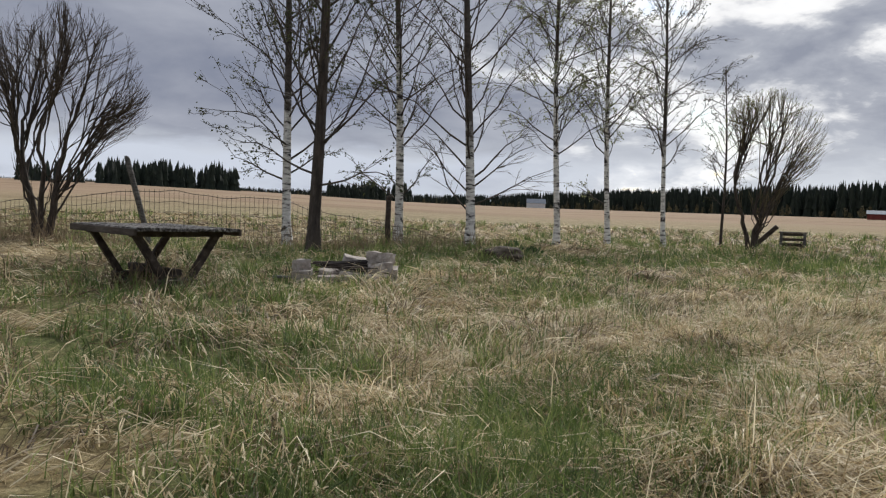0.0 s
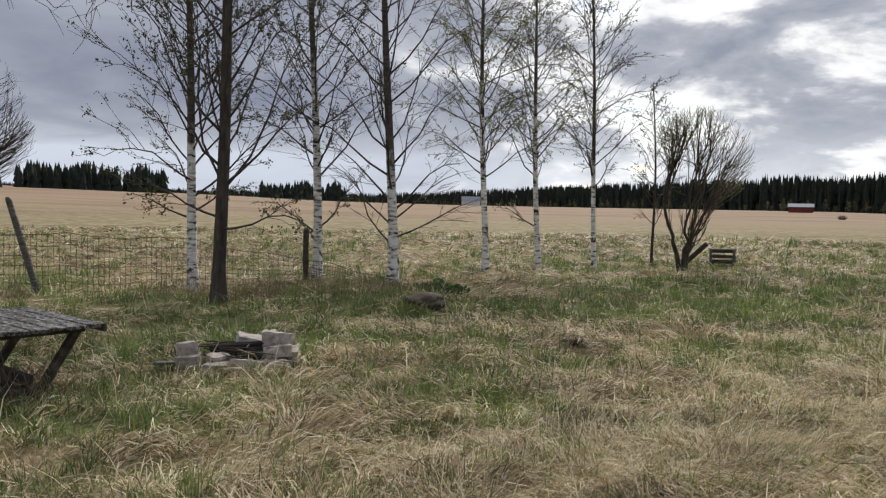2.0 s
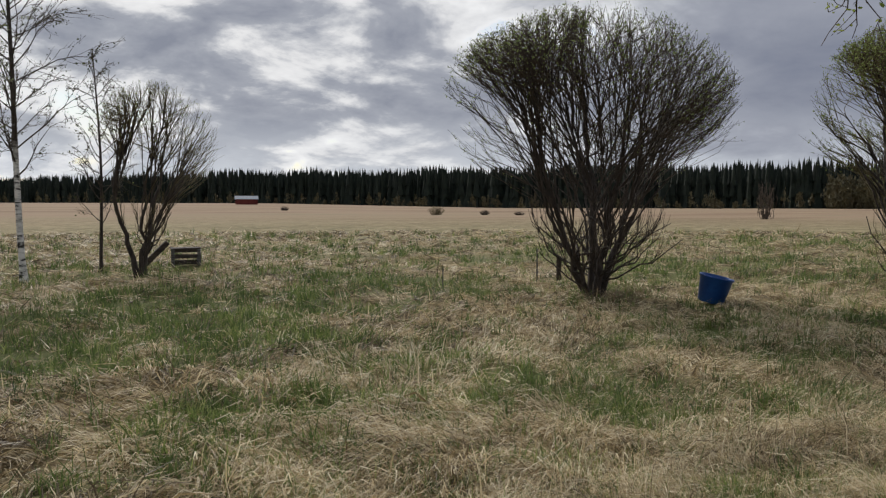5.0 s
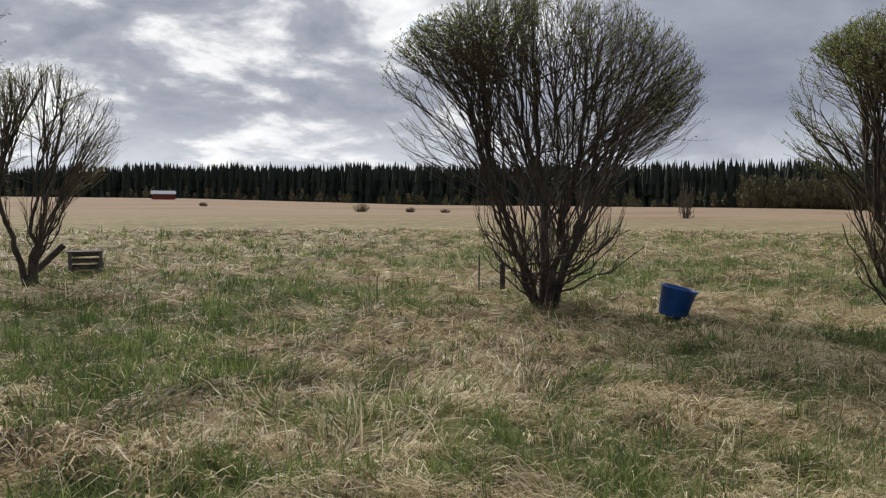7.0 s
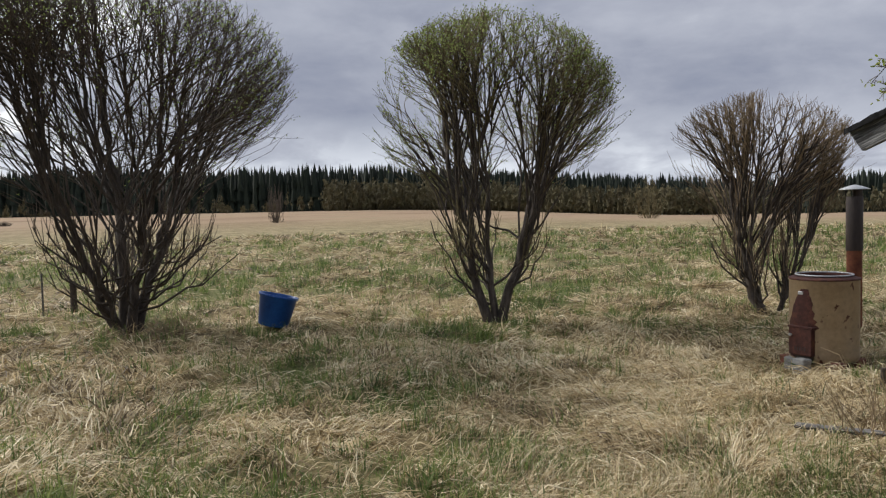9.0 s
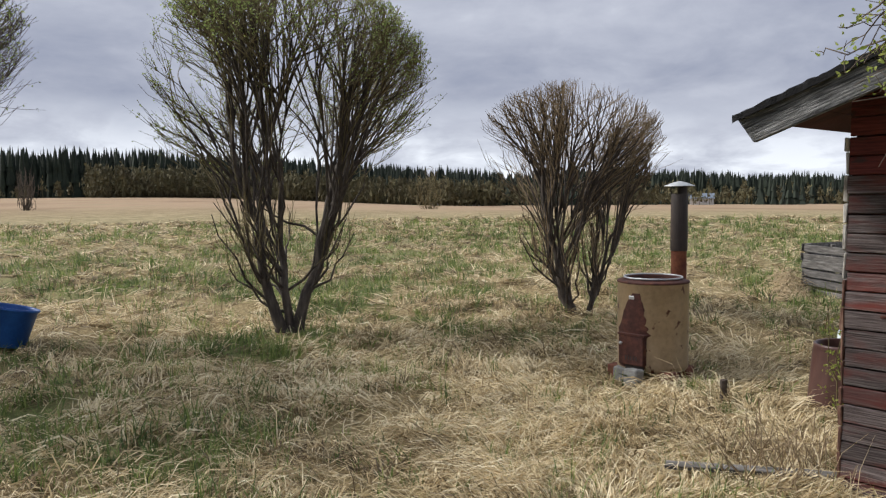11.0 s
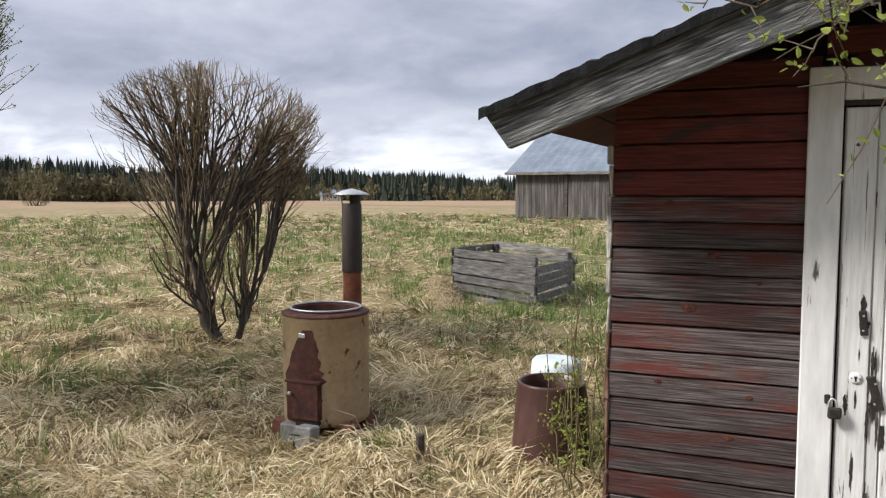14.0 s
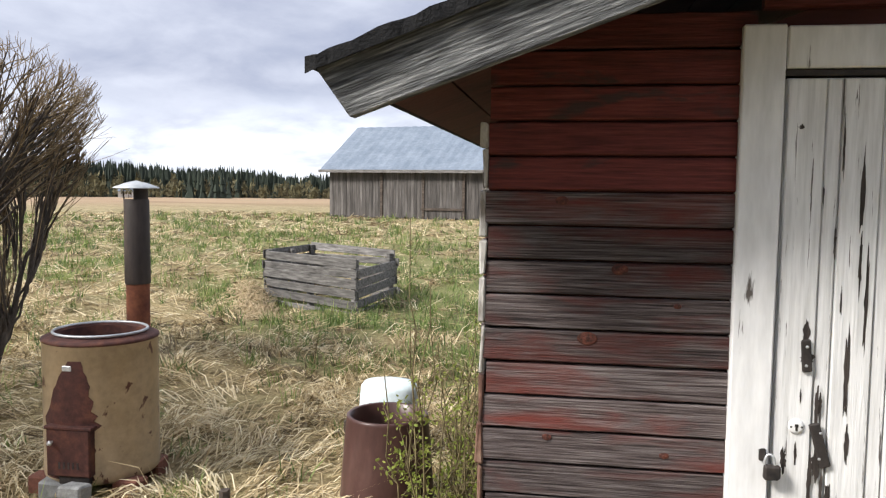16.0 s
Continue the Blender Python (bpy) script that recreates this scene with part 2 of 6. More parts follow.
def noise_node(nt, scale, detail=5, rough=0.6, stretch=(1, 1, 1), off=(0, 0, 0), distort=0.0):
    tc, mp, n = nt.nodes.new("ShaderNodeTexCoord"), nt.nodes.new("ShaderNodeMapping"), nt.nodes.new("ShaderNodeTexNoise")
    mp.inputs["Scale"].default_value, mp.inputs["Location"].default_value = stretch, off
    n.inputs["Scale"].default_value, n.inputs["Detail"].default_value = scale, detail
    n.inputs["Roughness"].default_value, n.inputs["Distortion"].default_value = rough, distort
    nt.links.new(tc.outputs["Object"], mp.inputs["Vector"])
    nt.links.new(mp.outputs[0], n.inputs["Vector"])
    info = nt.nodes.new("ShaderNodeObjectInfo")
    add = nt.nodes.new("ShaderNodeVectorMath")
    add.operation = "MULTIPLY_ADD"
    comb = nt.nodes.new("ShaderNodeCombineXYZ")
    for i in range(3):
        nt.links.new(info.outputs["Random"], comb.inputs[i])
    nt.links.new(comb.outputs[0], add.inputs[0])
    add.inputs[1].default_value = (37, 53, 71)
    nt.links.new(mp.outputs[0], add.inputs[2])
    nt.links.new(add.outputs[0], n.inputs["Vector"])
    return n.outputs["Fac"]


def ramp_node(nt, value, stops):
    r = nt.nodes.new("ShaderNodeValToRGB")
    els = r.color_ramp.elements
    while len(els) < len(stops):
        els.new(0.5)
    for e, (p, c) in zip(els, stops):
        e.position, e.color = p, (*c, 1) if len(c) == 3 else c
    nt.links.new(value, r.inputs[0])
    return r.outputs[0]


def mix_node(nt, f, a, b, blend="MIX"):
    x = nt.nodes.new("ShaderNodeMix")
    x.data_type, x.blend_type = "RGBA", blend
    for i, v in ((0, f), (6, a), (7, b)):
        if isinstance(v, tuple):
            x.inputs[i].default_value = (*v, 1)
        elif isinstance(v, float):
            x.inputs[i].default_value = v
        else:
            nt.links.new(v, x.inputs[i])
    return x.outputs[2]


def bump(nt, b, value, strength, distance=0.01):
    n = nt.nodes.new("ShaderNodeBump")
    n.inputs["Strength"].default_value, n.inputs["Distance"].default_value = strength, distance
    nt.links.new(value, n.inputs["Height"])
    nt.links.new(n.outputs[0], b.inputs["Normal"])


def surface(name, stops, scale, stretch=(1, 1, 1), rough=0.8, metal=0.0, relief=0.4, depth=0.006, over=None, fine=6.0, detail=6, off=(0, 0, 0), vary=0.0):
    """A two-scale surface: a colour ramp on stretched noise, patches of another colour on a second noise, and relief."""
    mt, nt, b = material(name, rough, metal)
    n1 = noise_node(nt, scale, detail, 0.6, stretch, off)
    col = ramp_node(nt, n1, stops)
    if over:
        colour, oscale, lo, hi, ostretch = over
        n2 = noise_node(nt, oscale, 5, 0.62, ostretch, (3.7, 1.9, 5.1), 0.4)
        col = mix_node(nt, ramp_node(nt, n2, [(lo, (0, 0, 0)), (hi, (1, 1, 1))]), col, colour)
    n3 = noise_node(nt, scale * fine, 3, 0.6, stretch, (9.1, 2.2, 0.7))
    col = mix_node(nt, 0.35, col, ramp_node(nt, n3, [(0.3, (0.35, 0.35, 0.35)), (0.7, (1.0, 1.0, 1.0))]), "MULTIPLY")
    if vary:
        info = nt.nodes.new("ShaderNodeObjectInfo")
        lo = 1 - vary
        col = mix_node(nt, 1.0, col, ramp_node(nt, info.outputs["Random"], [(0.0, (lo, lo, lo)), (1.0, (1.0, 1.0, 1.0))]), "MULTIPLY")
    nt.links.new(col, b.inputs["Base Color"])
    mixed = nt.nodes.new("ShaderNodeMath")
    mixed.operation = "ADD"
    nt.links.new(n1, mixed.inputs[0]), nt.links.new(n3, mixed.inputs[1])
    bump(nt, b, mixed.outputs[0], relief, depth)
    return mt


GREY_WOOD = surface("weathered_grey_wood", [(0.3, (0.055, 0.05, 0.048)), (0.5, (0.17, 0.16, 0.15)), (0.72, (0.32, 0.305, 0.29))], 40, vary=0.4, stretch=(0.06, 0.6, 1), relief=0.6)
GREY_WOOD_Z = surface("weathered_grey_boards", [(0.3, (0.05, 0.045, 0.042)), (0.5, (0.12, 0.108, 0.10)), (0.72, (0.20, 0.185, 0.175))], 7, vary=0.45, stretch=(1, 1, 0.10), relief=0.5)
DARK_WOOD = surface("old_dark_wood", [(0.3, (0.035, 0.027, 0.022)), (0.55, (0.085, 0.065, 0.052)), (0.75, (0.17, 0.14, 0.115))], 14, (0.2, 1, 1), relief=0.6)
MOSSY_TOP = surface("lichen_table_boards", [(0.36, (0.022, 0.019, 0.017)), (0.5, (0.095, 0.085, 0.078)), (0.62, (0.36, 0.345, 0.32))], 34, (0.5, 1, 1), relief=0.9)
RED_PLANK = surface("red_paint_on_board", [(0.3, (0.070, 0.017, 0.015)), (0.55, (0.150, 0.033, 0.028)), (0.75, (0.21, 0.055, 0.047))], 120, vary=0.35, stretch=(0.06, 0.5, 1), relief=0.4, detail=4, fine=2.5, over=((0.06, 0.035, 0.033), 10.0, 0.58, 0.66, (0.3, 1, 1)))
WORN_PLANK = surface("worn_red_board", [(0.36, (0.030, 0.021, 0.020)), (0.45, (0.095, 0.070, 0.067)), (0.56, (0.165, 0.135, 0.131)), (0.70, (0.30, 0.26, 0.25))], 230, (0.022, 0.3, 1.0), vary=0.5, relief=1.0, depth=0.006, detail=4, fine=2.5, over=((0.17, 0.038, 0.028), 9.0, 0.48, 0.66, (0.22, 1, 1)))
WHITE_PAINT = surface("flaking_white_paint", [(0.3, (0.64, 0.635, 0.63)), (0.6, (0.75, 0.745, 0.745)), (0.8, (0.80, 0.795, 0.795))], 5, (1, 1, 0.2), rough=0.55, relief=0.25, over=((0.10, 0.085, 0.075), 9.0, 0.66, 0.70, (2.2, 1, 0.22)))
FELT = surface("black_roof_felt", [(0.3, (0.004, 0.004, 0.0045)), (0.6, (0.010, 0.010, 0.011)), (0.8, (0.024, 0.024, 0.024))], 20, rough=0.95, relief=0.8)
# board red darkened in its colour for shade under the roof and behind planks
SOFFIT = surface("red_soffit_shade_in_colour", [(0.3, (0.05, 0.014, 0.012)), (0.6, (0.10, 0.028, 0.022)), (0.8, (0.14, 0.05, 0.04))], 8, (0.2, 1, 1), relief=0.4)
RUST = surface("rusty_iron", [(0.3, (0.035, 0.013, 0.011)), (0.5, (0.072, 0.026, 0.02)), (0.72, (0.13, 0.05, 0.03))], 14, rough=0.75, relief=0.4, depth=0.003)
ENAMEL = surface("beige_enamel", [(0.3, (0.30, 0.22, 0.13)), (0.55, (0.37, 0.275, 0.17)), (0.75, (0.41, 0.31, 0.20))], 4, rough=0.42, relief=0.12, depth=0.003, over=((0.09, 0.035, 0.022), 11.0, 0.625, 0.66, (1, 1, 0.8)))
PIPE = surface("sooty_pipe", [(0.3, (0.022, 0.018, 0.017)), (0.55, (0.048, 0.037, 0.033)), (0.75, (0.095, 0.07, 0.056))], 9, (1, 1, 0.3), rough=0.6, relief=0.2, depth=0.003)
ZINC = surface("zinc_sheet", [(0.3, (0.42, 0.43, 0.44)), (0.7, (0.62, 0.63, 0.64))], 8, rough=0.45, metal=0.6, relief=0.1)
BROWN_GLAZE = surface("brown_glazed_clay", [(0.3, (0.042, 0.021, 0.018)), (0.55, (0.072, 0.036, 0.031)), (0.75, (0.115, 0.065, 0.055))], 5, (1, 1, 0.4), rough=0.34, relief=0.15, depth=0.003)
SOIL = surface("dark_soil", [(0.3, (0.035, 0.026, 0.018)), (0.7, (0.13, 0.098, 0.065))], 30, relief=1.0)
WHITE_ENAMEL = surface("white_enamel", [(0.3, (0.54, 0.63, 0.65)), (0.7, (0.66, 0.73, 0.75))], 5, rough=0.3, relief=0.08)
BLUE = surface("blue_plastic", [(0.3, (0.012, 0.07, 0.27)), (0.7, (0.022, 0.11, 0.38))], 6, rough=0.42, relief=0.1)
STONE = surface("pale_stone", [(0.3, (0.27, 0.225, 0.19)), (0.5, (0.43, 0.375, 0.325)), (0.72, (0.58, 0.52, 0.46))], 14, relief=0.7, over=((0.16, 0.14, 0.12), 5.0, 0.55, 0.72, (1, 1, 1)))
GREY_STONE = surface("grey_block", [(0.3, (0.17, 0.17, 0.165)), (0.7, (0.33, 0.33, 0.32))], 18, relief=0.7)
BRICK = surface("red_brick", [(0.3, (0.12, 0.045, 0.03)), (0.7, (0.22, 0.09, 0.06))], 20, relief=0.6)
ASH = surface("charred_earth", [(0.3, (0.03, 0.027, 0.024)), (0.7, (0.11, 0.10, 0.09))], 25, relief=1.0)
WIRE = surface("rusty_wire", [(0.3, (0.07, 0.055, 0.045)), (0.7, (0.15, 0.12, 0.10))], 20, rough=0.7, metal=0.3, relief=0.1)
IRON = surface("black_iron", [(0.3, (0.012, 0.011, 0.011)), (0.7, (0.05, 0.04, 0.036))], 40, rough=0.6, relief=0.4, depth=0.002)
BARK = surface("dark_bark", [(0.3, (0.035, 0.028, 0.024)), (0.55, (0.085, 0.068, 0.056)), (0.78, (0.17, 0.145, 0.12))], 16, (1, 1, 0.25), relief=1.0, depth=0.012)
TWIG = surface("brown_twigs", [(0.3, (0.055, 0.040, 0.030)), (0.7, (0.13, 0.10, 0.075))], 9, relief=0.2)
TWIG_OLIVE = surface("olive_twigs", [(0.3, (0.10, 0.08, 0.04)), (0.7, (0.22, 0.18, 0.09))], 9, relief=0.2)
TWIG_TAN = surface("tan_twigs", [(0.3, (0.14, 0.10, 0.06)), (0.7, (0.29, 0.215, 0.13))], 9, relief=0.2)
BIRCH_BARK = surface("white_birch_bark", [(0.39, (0.03, 0.027, 0.025)), (0.45, (0.55, 0.53, 0.50)), (0.58, (0.80, 0.78, 0.74))], 9, (0.6, 0.6, 2.4), relief=0.5, over=((0.035, 0.03, 0.027), 3.0, 0.56, 0.62, (1, 1, 1.3)))
TIN_ROOF = surface("pale_tin_roof", [(0.3, (0.125, 0.155, 0.20)), (0.7, (0.19, 0.225, 0.275))], 1.2, rough=0.7, metal=0.0, relief=0.1)
RED_PAINT = surface("far_red_boards", [(0.3, (0.13, 0.025, 0.02)), (0.7, (0.22, 0.05, 0.04))], 1.0, (1, 1, 0.2))
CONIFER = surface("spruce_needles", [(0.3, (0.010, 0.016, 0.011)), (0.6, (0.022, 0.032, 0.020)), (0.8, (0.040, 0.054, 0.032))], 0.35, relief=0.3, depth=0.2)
FAR_BIRCH = surface("far_birch_crowns", [(0.3, (0.075, 0.062, 0.036)), (0.7, (0.15, 0.135, 0.065))], 0.3, relief=0.3, depth=0.2)


def birch_bark(z_end):
    """White bark with dark lenticels that turns into dark branch bark about the height z_end."""
    mt, nt, b = material("birch_bark", 0.75)
    marks = noise_node(nt, 9, 6, 0.6, (0.6, 0.6, 2.4))
    white = ramp_node(nt, marks, [(0.39, (0.03, 0.027, 0.025)), (0.45, (0.55, 0.53, 0.50)), (0.58, (0.80, 0.78, 0.74))])
    patch = noise_node(nt, 3.0, 5, 0.62, (1, 1, 1.3), (3.7, 1.9, 5.1), 0.4)
    white = mix_node(nt, ramp_node(nt, patch, [(0.56, (0, 0, 0)), (0.62, (1, 1, 1))]), white, (0.035, 0.03, 0.027))
    tc, sep = nt.nodes.new("ShaderNodeTexCoord"), nt.nodes.new("ShaderNodeSeparateXYZ")
    nt.links.new(tc.outputs["Object"], sep.inputs[0])
    mr = nt.nodes.new("ShaderNodeMapRange")
    mr.inputs["From Min"].default_value, mr.inputs["From Max"].default_value = z_end - 1.0, z_end + 0.9
    nt.links.new(sep.outputs[2], mr.inputs["Value"])
    add = nt.nodes.new("ShaderNodeMath")
    add.operation = "ADD"
    nt.links.new(mr.outputs[0], add.inputs[0]), nt.links.new(patch, add.inputs[1])
    turn = ramp_node(nt, add.outputs[0], [(0.75, (0, 0, 0)), (1.05, (1, 1, 1))])
    dark = ramp_node(nt, marks, [(0.3, (0.035, 0.028, 0.025)), (0.7, (0.12, 0.10, 0.085))])
    nt.links.new(mix_node(nt, turn, white, dark), b.inputs["Base Color"])
    bump(nt, b, marks, 0.5, 0.006)
    return mt


def leaf_material(name, a, b_):
    mt, nt, b = material(name, 0.6)
    geo = nt.nodes.new("ShaderNodeNewGeometry")
    col = ramp_node(nt, geo.outputs["Random Per Island"], [(0.0, a), (1.0, b_)])
    nt.links.new(col, b.inputs["Base Color"])
    tr, mx = nt.nodes.new("ShaderNodeBsdfTranslucent"), nt.nodes.new("ShaderNodeMixShader")
    nt.links.new(col, tr.inputs["Color"])
    mx.inputs[0].default_value = 0.5
    nt.links.new(b.outputs[0], mx.inputs[1]), nt.links.new(tr.outputs[0], mx.inputs[2])
    nt.links.new(mx.outputs[0], nt.nodes["Material Output"].inputs[0])
    return mt


BUD_GREEN = leaf_material("fresh_willow_leaves", (0.17, 0.23, 0.06), (0.33, 0.39, 0.13))
LEAF_DARK = leaf_material("small_birch_leaves", (0.035, 0.045, 0.02), (0.09, 0.10, 0.04))
LEAF_PALE = leaf_material("pale_birch_leaves", (0.16, 0.18, 0.09), (0.30, 0.32, 0.17))
LEAF_SAP = leaf_material("yellow_green_leaves", (0.20, 0.26, 0.05), (0.36, 0.40, 0.10))


def blade_material(name, stops, gloss=0.55):
    mt, nt, b = material(name, gloss)
    a = nt.nodes.new("ShaderNodeAttribute")
    a.attribute_name = "shade"
    nt.links.new(ramp_node(nt, a.outputs["Fac"], stops), b.inputs["Base Color"])
    tr, mx = nt.nodes.new("ShaderNodeBsdfTranslucent"), nt.nodes.new("ShaderNodeMixShader")
    nt.links.new(ramp_node(nt, a.outputs["Fac"], stops), tr.inputs["Color"])
    mx.inputs[0].default_value = 0.38
    nt.links.new(b.outputs[0], mx.inputs[1]), nt.links.new(tr.outputs[0], mx.inputs[2])
    nt.links.new(mx.outputs[0], nt.nodes["Material Output"].inputs[0])
    return mt


STRAW = blade_material("dry_straw", [(0.0, (0.10, 0.070, 0.040)), (0.22, (0.31, 0.232, 0.120)), (0.50, (0.615, 0.50, 0.305)), (1.0, (0.89, 0.80, 0.585))])
GRASS = blade_material("fresh_grass", [(0.0, (0.060, 0.095, 0.028)), (0.5, (0.155, 0.215, 0.058)), (1.0, (0.36, 0.39, 0.14))])


def ground_material():
    mt, nt, b = material("meadow_ground", 0.95, spec=0.1)
    a = nt.nodes.new("ShaderNodeAttribute")
    a.attribute_name = "green"
    n_fine, n_mid, n_big = noise_node(nt, 24, 6, 0.7), noise_node(nt, 2.2, 6, 0.65), noise_node(nt, 0.05, 5, 0.6, (0.35, 1.6, 1))
    straw = ramp_node(nt, n_fine, [(0.3, (0.085, 0.063, 0.033)), (0.5, (0.27, 0.208, 0.110)), (0.7, (0.49, 0.40, 0.23))])
    fresh = ramp_node(nt, n_fine, [(0.3, (0.055, 0.062, 0.026)), (0.55, (0.155, 0.170, 0.064)), (0.75, (0.33, 0.31, 0.15))])
    n_tuft = noise_node(nt, 1.1, 7, 0.7, (1, 1, 1), (4, 4, 4))
    far = ramp_node(nt, n_big, [(0.35, (0.225, 0.155, 0.10)), (0.55, (0.31, 0.225, 0.148)), (0.7, (0.255, 0.205, 0.126))])
    meadow = ramp_node(nt, n_tuft, [(0.36, (0.105, 0.118, 0.050)), (0.46, (0.22, 0.195, 0.10)), (0.56, (0.335, 0.283, 0.158)), (0.68, (0.49, 0.42, 0.255))])
    r2 = nt.nodes.new("ShaderNodeAttribute")
    r2.attribute_name = "mid"
    near = mix_node(nt, a.outputs["Fac"], straw, fresh)
    near = mix_node(nt, r2.outputs["Fac"], near, meadow)
    near = mix_node(nt, 0.45, near, ramp_node(nt, n_mid, [(0.3, (0.55, 0.55, 0.55)), (0.7, (1.0, 1.0, 1.0))]), "MULTIPLY")
    f = nt.nodes.new("ShaderNodeAttribute")
    f.attribute_name = "far"
    nt.links.new(mix_node(nt, f.outputs["Fac"], near, far), b.inputs["Base Color"])
    bump(nt, b, n_fine, 0.9, 0.03)
    return mt


# ---- ground, one sheet to the horizon ----
def build_ground():
    k, n = 8.0, 300
    u = np.sinh(np.linspace(-k, k, n)) * 3000 / math.sinh(k)
    X, Y = np.meshgrid(5 + u, 7 + u, indexing="ij")
    X, Y = X.ravel(), Y.ravel()
    i, j = np.meshgrid(np.arange(n - 1), np.arange(n - 1), indexing="ij")
    i, j = i.ravel(), j.ravel()
    f = np.stack([i * n + j, (i + 1) * n + j, (i + 1) * n + j + 1, i * n + j + 1], 1)
    r = np.hypot(X - 5, Y - 6)
    ob = array_mesh("ground", np.stack([X, Y, height(X, Y)], 1), f, ground_material(), smooth=True, attrs={"green": green(X, Y), "far": np.clip((r - 30) / 75, 0, 1), "mid": np.clip((r - 9) / 22, 0, 1)})
    tagged(ob, "meadow of matted dry grass with fresh green patches", "ground", kind="structure")


build_ground()


# ---- trees ----
def curve_pts(p, q, lift, rng, n=5, wob=0.03):
    """Points of a limb that leaves p outwards and turns up towards q."""
    p, q = np.asarray(p, float), np.asarray(q, float)
    t = np.linspace(0, 1, n)[:, None]
    c = p + (q - p) * np.array((0.62, 0.62, 0.30 if lift else 0.55))
    pts = (1 - t) ** 2 * p + 2 * t * (1 - t) * c + t ** 2 * q
    w = rng.normal(size=(n, 3)) * wob * np.linalg.norm(q - p)
    w[0] = w[-1] = 0
    return pts + w


def along(pts, t):
    k = t * (len(pts) - 1)
    i = min(int(k), len(pts) - 2)
    return pts[i] + (pts[i + 1] - pts[i]) * (k - i)


def bow(p, m0, q, m1, n, rng, wob=0.012):
    """A limb from p to q that leaves along m0 and ends along m1 (both unit vectors)."""
    p, q = np.asarray(p, float), np.asarray(q, float)
    ln = np.linalg.norm(q - p)
    t = np.linspace(0, 1, n)[:, None]
    a, b = np.asarray(m0) * ln * 0.75, np.asarray(m1) * ln * 0.75
    pts = (2 * t ** 3 - 3 * t ** 2 + 1) * p + (t ** 3 - 2 * t ** 2 + t) * a + (3 * t ** 2 - 2 * t ** 3) * q + (t ** 3 - t ** 2) * b
    w = rng.normal(size=(n, 3)) * wob * ln
    w[0] = w[-1] = 0
    return pts + w


def unit(v):
    return np.asarray(v, float) / (np.linalg.norm(v) + 1e-9)


def heading(pts, t):
    return unit(along(pts, min(1.0, t + 0.12)) - along(pts, max(0.0, t - 0.12)))


